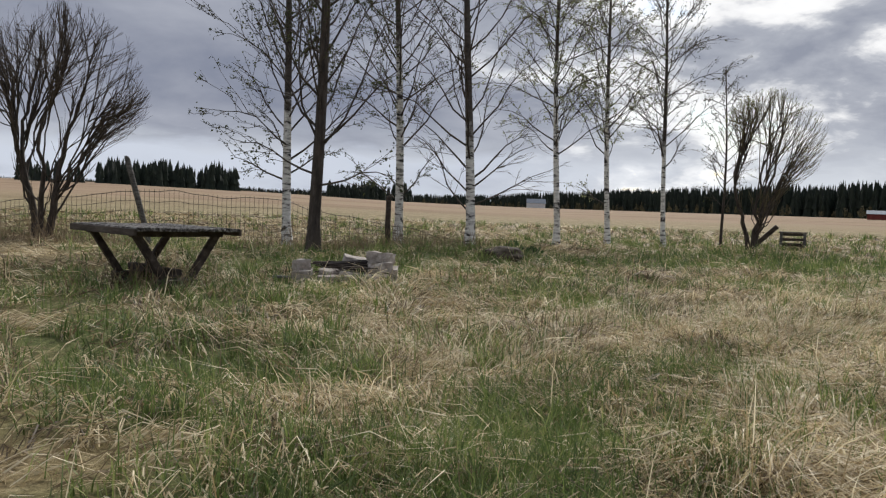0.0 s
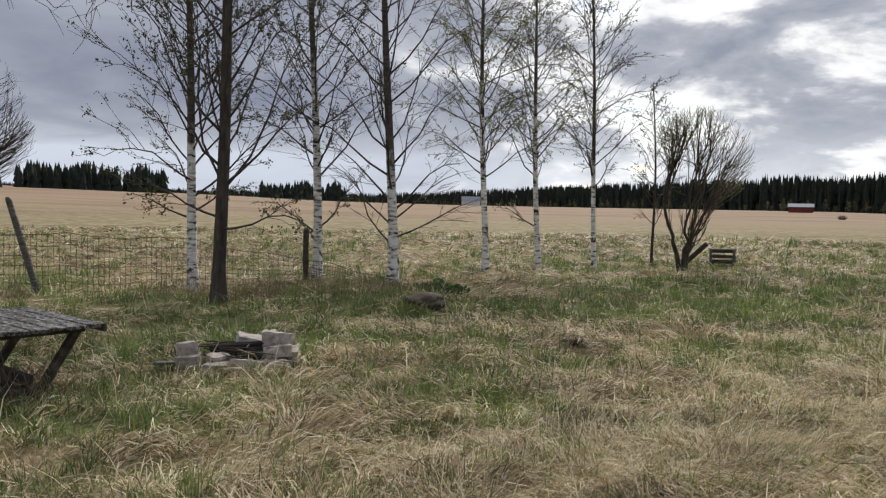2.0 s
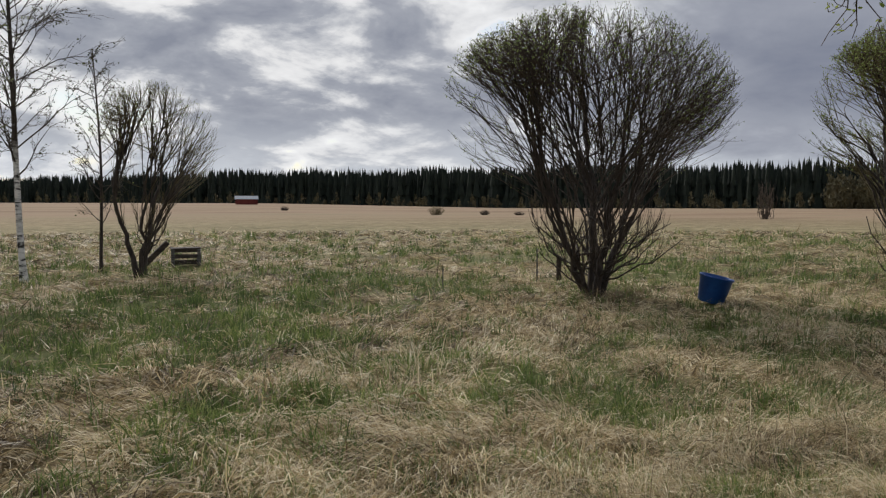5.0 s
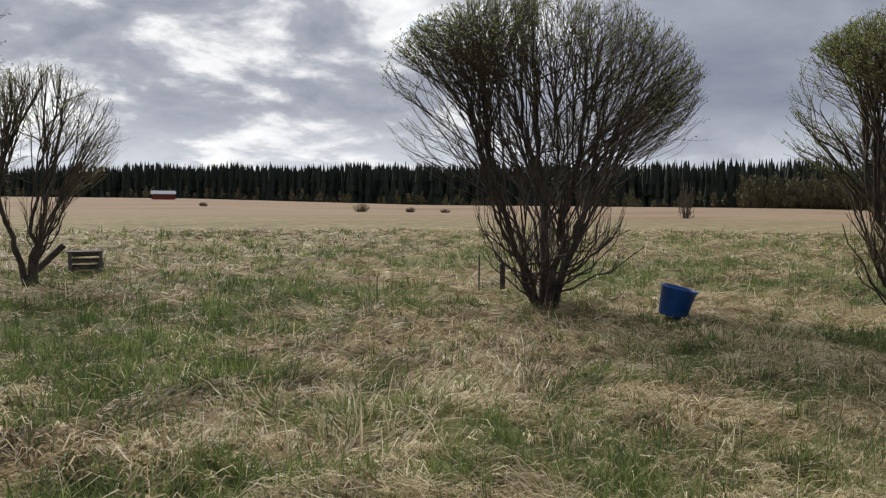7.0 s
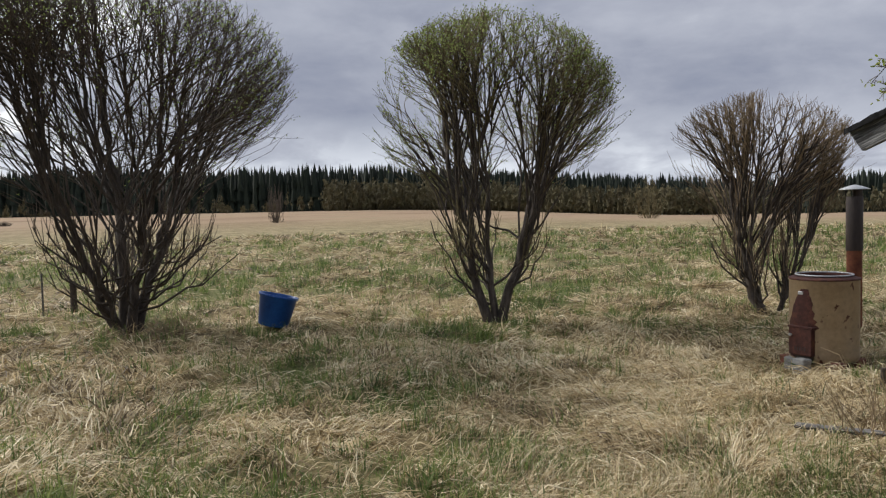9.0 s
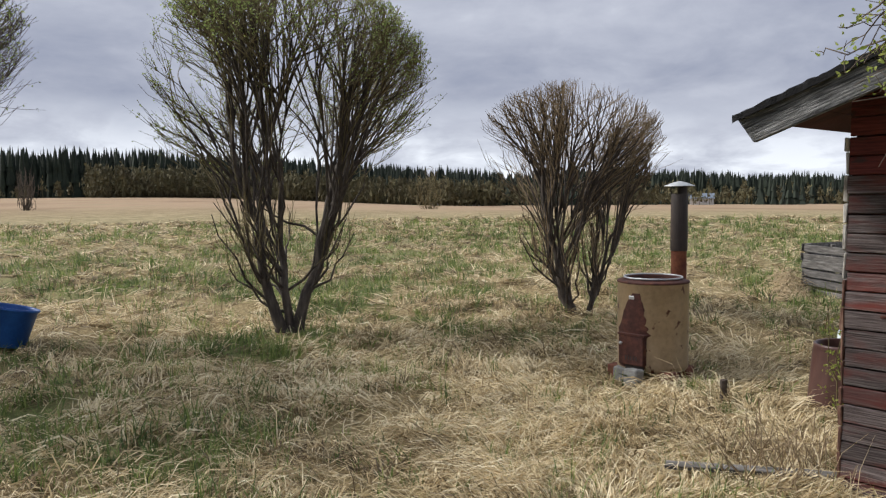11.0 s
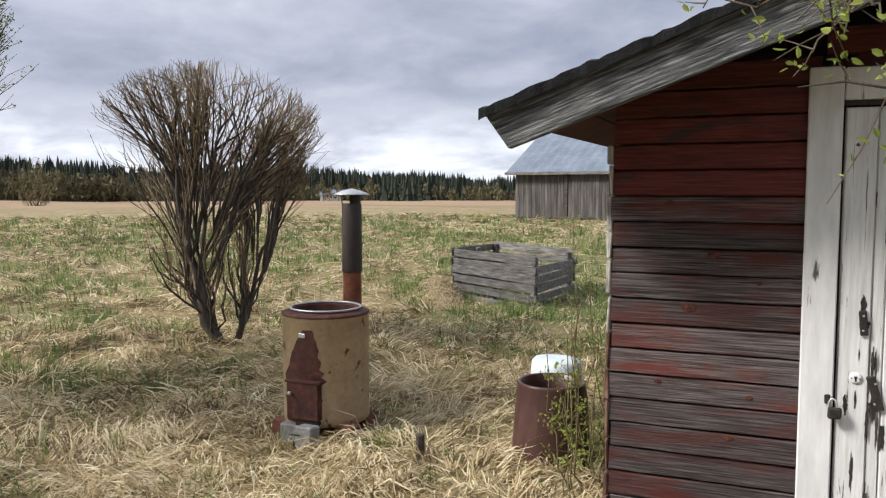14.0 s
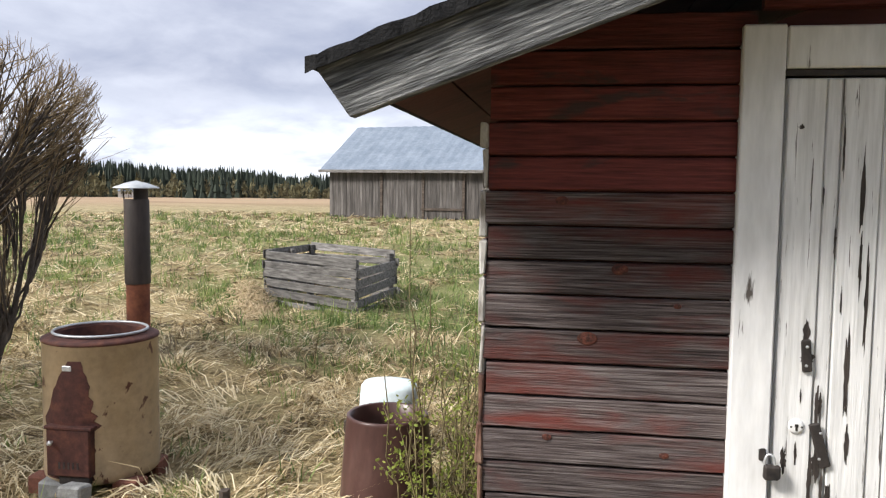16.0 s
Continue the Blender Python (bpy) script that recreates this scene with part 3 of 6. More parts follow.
def globe_willow(seed, x, y, crown_z, R, top, stems, limbs, twigs, shoot, bark, twig_mat, leaf_mat, nleaf, label, shift=(0, 0), droop=0.15, leaf_size=0.035):
    """A willow with several stems whose limbs bow outwards and up into a round head of fine rods."""
    rng = np.random.RandomState(seed)
    z0 = ground_at(x, y)
    tree = thing("willow_tree", x, y, z0, label=label, category="tree", group="round willows in the meadow")
    trunk, crown, rods, leaves = Tubes(), Tubes(), Tubes(), Leaves(rng)
    high = top - crown_z
    tops = []
    for dx, dy, hh, r in stems:
        pts = curve_pts((dx * 0.10, dy * 0.10, -0.12), (dx, dy, hh), False, rng, 8, 0.018)
        trunk.add(pts, np.linspace(r * 1.05, r * 0.44, 8) * np.array([1.35, 1.05, 1, 1, 1, 1, 1, 1]), 10)
        tops.append((pts, r))
    cen = np.array((shift[0], shift[1], crown_z))
    dims = np.array((R, R, high))
    low = 0.80 * (crown_z - 0.9) / high            # the head reaches further down than up
    sky = np.array((0, 0, 1.0))

    def shell(az, ph, k):
        return cen + k * np.array((R * math.cos(az) * math.cos(ph), R * math.sin(az) * math.cos(ph), high * math.sin(ph) * (1.0 if ph > 0 else low)))

    def inside(p):
        """Draws a point that pokes out of the head back to its rim."""
        e = (p - cen) / dims
        n = np.linalg.norm(e)
        return p if n < 1.0 or e[2] < 0 else cen + e / n * dims * rng.uniform(0.93, 1.03)

    def swept(a, e, climb):
        """Lifts an end so that the limb from a to e climbs, and keeps it in the head."""
        e = np.array(e)
        e[2] = max(e[2], a[2] + 0.10 + climb * math.hypot(e[0] - a[0], e[1] - a[1]))
        return inside(e)

    def rise(p, lean):
        """The way a limb points at p: outwards from the head's middle and up."""
        o = (p - cen) * (1, 1, 0)
        return unit(lean * o / R + sky)

    boughs = []
    count = max(9, int(limbs * 0.62))
    for i in range(count):
        az = i * 2.39996 + rng.normal() * 0.25
        ph = math.asin(np.clip(-0.40 + 1.38 * ((i * 0.618034 + 0.2) % 1.0), -0.40, 0.98))
        out = np.array((math.cos(az), math.sin(az)))
        score = [float(np.dot(unit(p[-1][:2]), out)) + rng.normal() * 0.45 for p, _ in tops]
        pts, r = tops[int(np.argmax(score))]
        t0 = 1.0 if i < len(tops) else float(np.clip(0.30 + 0.38 * (ph + 0.4) + rng.normal() * 0.14, 0.22, 1.0))
        if i < len(tops):
            pts, r = tops[i]
            az, ph = math.atan2(pts[-1][1], pts[-1][0]) + rng.normal() * 0.3, 0.95
            out = np.array((math.cos(az), math.sin(az)))
        s = along(pts, t0)
        tip = shell(az, ph, rng.uniform(0.58, 0.72))
        tip = swept(s, tip, 0.30)
        lp = bow(s, unit(heading(pts, t0) + 0.5 * np.array((*out, 0.0))), tip, rise(tip, 0.8), 9, rng, 0.010)
        crown.add(lp, np.linspace(r * (0.48 if i < len(tops) else 0.27), 0.007, 9), 6)
        boughs.append((lp, az, ph))
        for j in range(5):
            t1 = rng.uniform(0.22, 0.85)
            a2, p2 = az + rng.normal() * 0.36, float(np.clip(ph + rng.normal() * 0.30, -0.50, 1.45))
            a = along(lp, t1)
            tip = shell(a2, p2, rng.uniform(0.70, 0.86))
            tip = swept(a, tip, 0.30)
            sp = bow(a, heading(lp, t1), tip, rise(tip, 0.7), 7, rng, 0.009)
            crown.add(sp, np.linspace(0.0125, 0.0048, 7), 5)
            boughs.append((sp, a2, p2))
    per = max(4, int(twigs * limbs / len(boughs) * 1.15))
    for bp, az, ph in boughs:
        for j in range(per):
            t1 = rng.uniform(0.30, 1.0)
            a = along(bp, t1)
            e = swept(a, shell(az + rng.normal() * 0.28, float(np.clip(ph + rng.normal() * 0.26, -0.50, 1.5)), rng.uniform(0.88, 1.02)), 0.42)
            tp = bow(a, heading(bp, t1), e, rise(e, 0.45), 6, rng, 0.007)
            rods.add(tp, np.linspace(0.0056, 0.0018, 6), 3)
            ln = np.linalg.norm(e - a)
            for _ in range(shoot):
                t2 = rng.uniform(0.25, 0.92)
                b = along(tp, t2)
                c = inside(b + unit(heading(tp, t2) + rng.normal(size=3) * 0.20 + 0.15 * sky) * rng.uniform(0.25, 0.6) * min(ln, 0.9))
                rods.add([b, (b + c) / 2 + rng.normal(size=3) * 0.008, c], [0.0030, 0.0024, 0.0012], 3)
                for _ in range(nleaf):
                    leaves.add(b + (c - b) * rng.uniform(0.30, 1.02) + rng.normal(size=3) * 0.010, leaf_size)
    for _ in range(int(limbs * droop * 4)):      # bare lower sprays
        pts, r = tops[rng.randint(len(tops))]
        s = along(pts, rng.uniform(0.15, 0.6))
        az = math.atan2(s[1], s[0]) + rng.normal() * 0.9
        rad = R * rng.uniform(0.3, 0.62)
        tip = np.array((rad * math.cos(az), rad * math.sin(az), s[2] + rng.uniform(0.45, 0.95)))
        lp = curve_pts(s, tip, True, rng, 6, 0.03)
        crown.add(lp, np.linspace(0.016, 0.005, 6), 4)
        for _ in range(6):
            b = along(lp, rng.uniform(0.3, 0.95))
            c = b + (tip - s) * 0.15 + np.array((0, 0, rng.uniform(0.15, 0.45))) + rng.normal(size=3) * 0.06
            rods.add(curve_pts(b, c, True, rng, 4), np.linspace(0.006, 0.002, 4), 3)
    trunk.mesh("trunk", bark, tree)
    crown.mesh("branching", bark, tree)
    rods.mesh("crown", twig_mat, tree)
    leaves.mesh("leaves", leaf_mat, tree)
    return tree


def birch(seed, x, y, H, r, crown_r, z_low, nb, trunk_mat, leaf_mat, nleaf, label, lean=(0, 0), rise=0.9, low=(), name="birch_tree", leaf=0.05, white_to=1.0, sub=6):
    """A slender tree with a straight stem and upswept branches whose ends hang a little."""
    rng = np.random.RandomState(seed)
    tree = thing(name, x, y, ground_at(x, y), label=label, category="tree", group="row of young birches")
    n = 15
    t = np.linspace(0, 1, n)
    stem = np.stack([lean[0] * t + 0.05 * np.sin(t * 5 + seed), lean[1] * t + 0.05 * np.cos(t * 4 + seed), -0.15 + (H + 0.15) * t], 1)
    stem[0][:2] = stem[1][:2] * 0.5
    rad = r * (1 - t) ** 0.8 + 0.008
    rad[0] *= 1.5
    trunk, limbs, twigs, leaves = Tubes(), Tubes(), Tubes(), Leaves(rng)
    trunk.add(stem, rad, 10)
    if trunk_mat is BIRCH_BARK:
        trunk_mat = birch_bark(H * white_to)

    def branch(p, az, length, el, r0):
        out = np.array((math.cos(az), math.sin(az), 0))
        pts = [p]
        e = el
        for k in range(5):
            e += rng.normal() * 0.10 + (0.14 * rise if k < 3 else -0.22)
            az2 = rng.normal() * 0.12
            d = np.array((out[0] * math.cos(az2) - out[1] * math.sin(az2), out[0] * math.sin(az2) + out[1] * math.cos(az2), 0)) * math.cos(e) + np.array((0, 0, math.sin(e)))
            pts.append(pts[-1] + d * length / 5)
        pts = np.array(pts)
        limbs.add(pts, np.linspace(r0, 0.0045, 6), 4)
        for _ in range(sub):
            a = along(pts, rng.uniform(0.25, 1.0))
            d = (pts[-1] - pts[0]) / length + rng.normal(size=3) * 0.42
            q = a + d * length * rng.uniform(0.18, 0.36)
            tp = curve_pts(a, q, False, rng, 4, 0.05)
            twigs.add(tp, np.linspace(0.0058, 0.0026, 4), 3)
            for _ in range(3):
                b = along(tp, rng.uniform(0.3, 1.0))
                c = b + d * length * rng.uniform(0.06, 0.14) + rng.normal(size=3) * 0.05 - np.array((0, 0, rng.uniform(0, 0.05)))
                twigs.add([b, (b + c) / 2 + rng.normal(size=3) * 0.01, c], [0.0036, 0.003, 0.0018], 3)
                for _ in range(nleaf):
                    leaves.add(b + (c - b) * rng.uniform(0.2, 1.05) + rng.normal(size=3) * 0.02, leaf)

    for i in range(nb):
        f = (i + rng.uniform(0, 0.9)) / nb
        z = z_low + (H * 0.97 - z_low) * f
        k = (z + 0.15) / (H + 0.15) * (n - 1)
        a = min(int(k), n - 2)
        p = stem[a] + (stem[a + 1] - stem[a]) * (k - a)
        prof = 1.0 if f < 0.35 else 1.0 - 0.75 * (f - 0.35) / 0.65
        branch(p, i * 2.4 + rng.normal() * 0.4, crown_r * 1.55 * prof * rng.uniform(0.7, 1.15), rng.uniform(0.35, 0.75), 0.008 + 0.013 * (1 - f) * r / 0.08)
    for z, az, ln, el in low:
        k = (z + 0.15) / (H + 0.15) * (n - 1)
        a = int(k)
        branch(stem[a] + (stem[a + 1] - stem[a]) * (k - a), radians(az), ln, el, 0.018)
    trunk.mesh("trunk", trunk_mat, tree)
    limbs.mesh("branching", BARK, tree)
    twigs.mesh("crown", TWIG, tree)
    leaves.mesh("leaves", leaf_mat, tree)
    return tree


B_DARK = "birch with white spotted trunk, dark branches and opening leaves"
birch(11, -2.85, 13.05, 8.0, 0.072, 1.12, 1.4, 52, BIRCH_BARK, LEAF_DARK, 5, B_DARK, (-0.35, 0.1), white_to=0.34, low=((1.1, 170, 1.0, 0.3), (1.2, 10, 0.8, 0.3)), sub=8, leaf=0.042)
birch(12, -2.1, 11.35, 8.5, 0.088, 1.2, 1.55, 46, BARK, LEAF_DARK, 5, "dark-barked tree with forked upswept limbs beside a wire fence", (0.1, 0), name="dark_tree", rise=1.2, low=((1.0, -20, 1.3, 0.0), (1.15, 200, 1.2, 0.1), (1.5, 20, 3.0, 1.0), (1.6, 190, 3.0, 1.05), (1.9, 100, 2.4, 1.0)), leaf=0.045, sub=8)
birch(13, -1.27, 15.0, 8.2, 0.08, 1.12, 1.7, 54, BIRCH_BARK, LEAF_DARK, 5, B_DARK, (-0.2, 0), white_to=0.48, low=((0.8, 160, 1.3, 0.4), (0.9, 10, 1.1, 0.4)), sub=8, leaf=0.045)
birch(14, 0.09, 14.6, 8.4, 0.085, 1.42, 1.2, 48, BIRCH_BARK, LEAF_DARK, 0, "bare birch with spotted white lower trunk and dark limbs", (-0.25, 0), white_to=0.27, low=((0.65, 165, 1.8, 0.5), (0.8, 0, 1.6, 0.25), (1.0, 200, 1.6, 0.4), (1.1, 20, 1.5, 0.35)), rise=1.1, sub=8)
B_PALE = "slender white birch with fine twigs and pale leaves"
birch(15, 2.0, 17.8, 7.8, 0.066, 1.05, 1.9, 60, BIRCH_BARK, LEAF_PALE, 4, B_PALE, (-0.2, 0), white_to=0.55, sub=9)
birch(16, 3.35, 19.0, 7.8, 0.060, 1.0, 1.9, 58, BIRCH_BARK, LEAF_PALE, 3, B_PALE, (-0.3, 0), white_to=0.5, low=((0.9, 165, 0.9, 0.6),), sub=9)
birch(17, 4.78, 19.4, 7.6, 0.053, 1.0, 1.9, 58, BIRCH_BARK, LEAF_DARK, 1, "thin birch with dark fine twigs", (-0.35, 0), white_to=0.36, sub=9)
birch(18, 6.55, 20.8, 4.6, 0.032, 0.75, 0.9, 30, BARK, LEAF_DARK, 1, "small thin tree leaning beside a willow", (-0.1, 0), name="small_tree", sub=6)

GW = "many-stemmed willow with a dense round head of rods"
globe_willow(31, -6.5, 12.05, 2.25, 1.32, 3.7, ((-0.40, 0.1, 1.5, 0.065), (0.30, 0.1, 1.55, 0.065), (0.05, -0.2, 1.6, 0.05)), 36, 12, 2, BARK, TWIG, LEAF_DARK, 0, GW, (0.25, 0), 0.05)
globe_willow(32, 6.85, 19.35, 2.65, 1.25, 3.9, ((-0.50, 0, 1.5, 0.06), (0.3, 0.1, 1.5, 0.07), (0.05, -0.1, 1.7, 0.05)), 30, 11, 2, BARK, TWIG_OLIVE, BUD_GREEN, 1, "willow with a loose round head of olive rods", (0.3, 0), 0.1)
globe_willow(33, 10.5, 10.9, 2.75, 2.17, 4.22, ((-0.60, 0.30, 1.5, 0.06), (0.15, 0.2, 1.65, 0.085), (0.45, -0.30, 1.55, 0.065), (-0.15, -0.40, 1.5, 0.06), (-0.75, -0.1, 1.1, 0.04)), 72, 18, 3, BARK, TWIG, BUD_GREEN, 3, "broad dark willow with a very dense round head", (-0.12, 0.12), 0.14, leaf_size=0.028)
globe_willow(34, 11.8, 6.88, 2.45, 1.45, 3.62, ((-0.15, 0.40, 1.5, 0.06), (0.1, -0.48, 1.6, 0.06), (0.0, 0.05, 1.7, 0.045)), 64, 14, 3, BARK, TWIG_OLIVE, BUD_GREEN, 6, "willow forked low with a round head greening at the tips", (-0.03, -0.04), 0.08, leaf_size=0.024)
globe_willow(35, 12.95, 3.8, 1.95, 1.10, 2.68, ((-0.08, 0.30, 1.02, 0.060), (0.02, 0.16, 0.80, 0.030)), 38, 13, 2, BARK, TWIG_TAN, BUD_GREEN, 0, "small willow with a rounded head of tan rods", (0, 0.06), 0.10)
globe_willow(36, 12.93, 3.74, 1.5, 0.40, 2.2, ((0.05, -0.36, 0.9, 0.035),), 8, 4, 2, BARK, TWIG_TAN, BUD_GREEN, 0, "thin side growth of upright bare rods beside a small willow", (0.05, -0.46), 0.3)


# ---- far woods ----
def far_woods():
    rng = np.random.RandomState(5)
    az_k = (-100, -33, -10, 0, 12, 30, 45, 65, 80, 92, 110, 140)
    d_k = (270, 262, 262, 270, 320, 340, 380, 480, 580, 820, 860, 820)
    top_az = (-100, -31, -24, -10, -4, 5, 12, 24, 45, 62, 70, 80, 95, 140)
    top_h = (9, 8.5, 10.5, 13.5, 12.5, 15.5, 18.5, 20.5, 22, 21.5, 20.5, 18, 12, 8)
    V, F, V2, F2 = [], [], [], []
    n = n2 = 0

    def spruce(x, y, h, w):
        nonlocal n
        z = ground_at(x, y) - 0.3
        sides, tiers = 5, 3
        for k in range(tiers):
            za, zb = z + h * (0.0 + 0.27 * k), z + h * min(1.0, 0.52 + 0.27 * k)
            ra = w * (1 - 0.24 * k)
            a = np.arange(sides) * 2 * np.pi / sides + rng.uniform(0, 6)
            ring = np.stack([x + ra * np.cos(a) * rng.uniform(0.6, 1.3, sides), y + ra * np.sin(a) * rng.uniform(0.6, 1.3, sides), za + rng.uniform(-0.05, 0.05, sides) * h], 1)
            V.append(np.concatenate([ring, [[x + rng.normal() * 0.15 * w, y, zb]]]))
            F.append(np.array([(n + i, n + (i + 1) % sides, n + sides) for i in range(sides)]))
            n += sides + 1

    def leafy(x, y, h, w):
        """A bare-stemmed young tree with a crown of small clumps."""
        nonlocal n2
        z = ground_at(x, y)
        m = 44
        u = rng.rand(m)
        c = np.stack([x + rng.normal(size=m) * w * 0.30 * (1.15 - u), y + rng.normal(size=m) * w * 0.30 * (1.15 - u), z + h * (0.22 + 0.78 * u)], 1)
        q = c[:, None] + rng.normal(size=(m, 3, 3)) * (0.34, 0.34, 0.62)
        s = 0.07 + 0.004 * h
        stem = np.array((((x - s, y, z), (x + s, y, z), (x, y, z + h * 0.9)), ((x, y - s, z), (x, y + s, z), (x, y, z + h * 0.9))))
        V2.append(np.concatenate([q, stem]).reshape(-1, 3))
        F2.append(n2 + np.arange((m + 2) * 3).reshape(-1, 3))
        n2 += (m + 2) * 3

    for _ in range(15000):
        az = rng.uniform(-100, 140)
        d = np.interp(az, az_k, d_k) + rng.uniform(0, 1) * 90
        x, y = 3 + d * math.cos(radians(az)), 5 + d * math.sin(radians(az))
        hh = (np.interp(az, top_az, top_h) + 2.5 * (vnoise(az, 0, 2.0, 8) - 0.5) + 1.5 * (vnoise(az, 0, 0.5, 9) - 0.5)) * (1 - 0.26 * rng.rand() ** 1.5)
        spruce(x, y, hh, hh * rng.uniform(0.10, 0.16))
    for a0, a1, d0, cnt, h0 in ((108, 117, 330, 190, 11.5), (95.5, 101.5, 400, 150, 10.0), (118, 122, 300, 30, 9), (-24.5, -21.5, 215, 9, 9.5), (-9.5, -7, 225, 7, 9)):
        for _ in range(cnt):
            az, d = radians(rng.uniform(a0, a1)), d0 + rng.uniform(0, 25)
            hh = h0 * rng.uniform(0.62, 1.0) * (0.62 + 0.62 * vnoise(math.degrees(az), 0, 1.1, 5))
            spruce(3 + d * math.cos(az), 5 + d * math.sin(az), hh, hh * rng.uniform(0.15, 0.24))
    for k in range(2300):
        az = rng.uniform(-4, 24) if k % 2 else rng.uniform(-60, 110)
        near = 1.0 if -4 < az < 24 else (0.85 if az < 0 else 0.35)
        if rng.rand() > near:
            continue
        d = np.interp(az, az_k, d_k) - rng.uniform(2, 30)
        tall = 0.40 * np.interp(az, top_az, top_h)
        leafy(3 + d * math.cos(radians(az)), 5 + d * math.sin(radians(az)), rng.uniform(0.6, 1.5) * tall if near > 0.5 else rng.uniform(2, 7), 3.0)
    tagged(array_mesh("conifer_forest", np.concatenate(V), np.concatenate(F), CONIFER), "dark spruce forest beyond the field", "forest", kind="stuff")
    tagged(array_mesh("birch_wood", np.concatenate(V2), np.concatenate(F2), FAR_BIRCH), "budding birch wood at the forest edge", "forest", kind="stuff")


far_woods()


def gable_building(name, x, y, rz, length, depth, wall_h, roof_h, wall_mat, roof_mat, label, over=0.35, boards=0, category="building"):
    """Long side along local x facing -y; walls, two roof slopes, boards where they can be told apart."""
    b = thing(name, x, y, ground_at(x, y) - 0.1, rz, label, category)
    bm = bmesh.new()
    ring = [(0, 0), (length, 0), (length, depth), (0, depth)]
    lo, hi = [bm.verts.new((*p, 0)) for p in ring], [bm.verts.new((*p, wall_h)) for p in ring]
    for i in range(4):
        bm.faces.new((lo[i], lo[(i + 1) % 4], hi[(i + 1) % 4], hi[i]))
    for i, px in ((1, length), (3, 0)):
        t = bm.verts.new((px, depth / 2, wall_h + roof_h))
        bm.faces.new((hi[i], hi[(i + 1) % 4], t))
    part("wall", bm, wall_mat, b)
    s = roof_h / (depth / 2)
    for sign, name2 in ((1, "roof"), (-1, "roof")):
        ya, yb = (-over, depth / 2) if sign == 1 else (depth + over, depth / 2)
        za = wall_h - over * s
        bm = bmesh.new()
        nrib = max(2, int((length + 2 * over) / 0.25)) if boards else 2
        xs = np.linspace(-over, length + over, nrib)
        rows = [[bm.verts.new((px, py, pz + 0.02 + (0.025 if (i % 2 and boards) else 0))) for i, px in enumerate(xs)] for py, pz in ((ya, za), (yb, wall_h + roof_h))]
        for i in range(nrib - 1):
            bm.faces.new((rows[0][i], rows[0][i + 1], rows[1][i + 1], rows[1][i]))
        r = bmesh.ops.extrude_face_region(bm, geom=list(bm.faces))
        bmesh.ops.translate(bm, verts=[v for v in r["geom"] if isinstance(v, bmesh.types.BMVert)], vec=(0, 0, 0.06))
        part(name2, bm, roof_mat, b)
    return b


# ---- barn and far houses ----
def board_barn():
    rz = math.degrees(math.atan2(0.83, 0.56))
    rng = random.Random(3)
    ox, oy = 39.3 - 14 * 0.56, -15.6 - 14 * 0.83
    # local x runs along the long wall from its far end to the near visible corner; the wall faces the yard
    b = gable_building("barn", ox, oy, rz, 14, 7, 2.5, 2.1, GREY_WOOD_Z, TIN_ROOF, "grey unpainted board barn with a pale ribbed tin roof", 0.4, 1, "barn")
    b.matrix_basis = pose(39.3, -15.6, ground_at(39.3, -15.6) - 0.1, 0, 0, 208)
    return b


BARN = board_barn()


def barn_boards():
    rng = random.Random(4)
    x = 0.0
    while x < 13.9:
        w = rng.uniform(0.13, 0.19)
        door = 2.9 < x < 7.0
        bm = box_bm(x, -0.03 - rng.uniform(0, 0.015) - (0.06 if door else 0), 0.12 + rng.uniform(0, 0.1), min(x + w - 0.012, 14), -0.004 - (0.05 if door else 0), 2.42)
        part("board", bm, GREY_WOOD_Z, BARN)
        x += w
    for xx in (2.85, 5.0, 7.0):
        part("door_post", box_bm(xx - 0.06, -0.13, 0.1, xx + 0.06, -0.02, 2.4), DARK_WOOD, BARN)
    part("bar", box_bm(4.9, -0.16, 0.55, 7.0, -0.10, 0.66), DARK_WOOD, BARN)
    part("eave_board", box_bm(-0.4, -0.44, 2.26, 14.4, -0.40, 2.40), GREY_WOOD, BARN)


barn_boards()
gable_building("farmhouse", 3 + 340 * math.cos(radians(64.7)), 5 + 340 * math.sin(radians(64.7)), -25, 9, 6, 2.4, 1.3, RED_PAINT, TIN_ROOF, "red board farm building with a pale roof beyond the field")
gable_building("farmhouse", 3 + 480 * math.cos(radians(87.0)), 5 + 480 * math.sin(radians(87.0)), 0, 11, 7, 3.0, 2.5, WHITE_PAINT, TIN_ROOF, "white farm building with a pale roof at the forest edge")


for haz, hd, hl in ((-17.2, 240, 6.5), (-1.6, 250, 6.0), (1.0, 252, 4.0)):
    gable_building("farmhouse", 3 + hd * math.cos(radians(haz)), 5 + hd * math.sin(radians(haz)), haz - 90, hl, 5, 2.0, 1.3, WHITE_PAINT, TIN_ROOF, "small white house before the far woods")


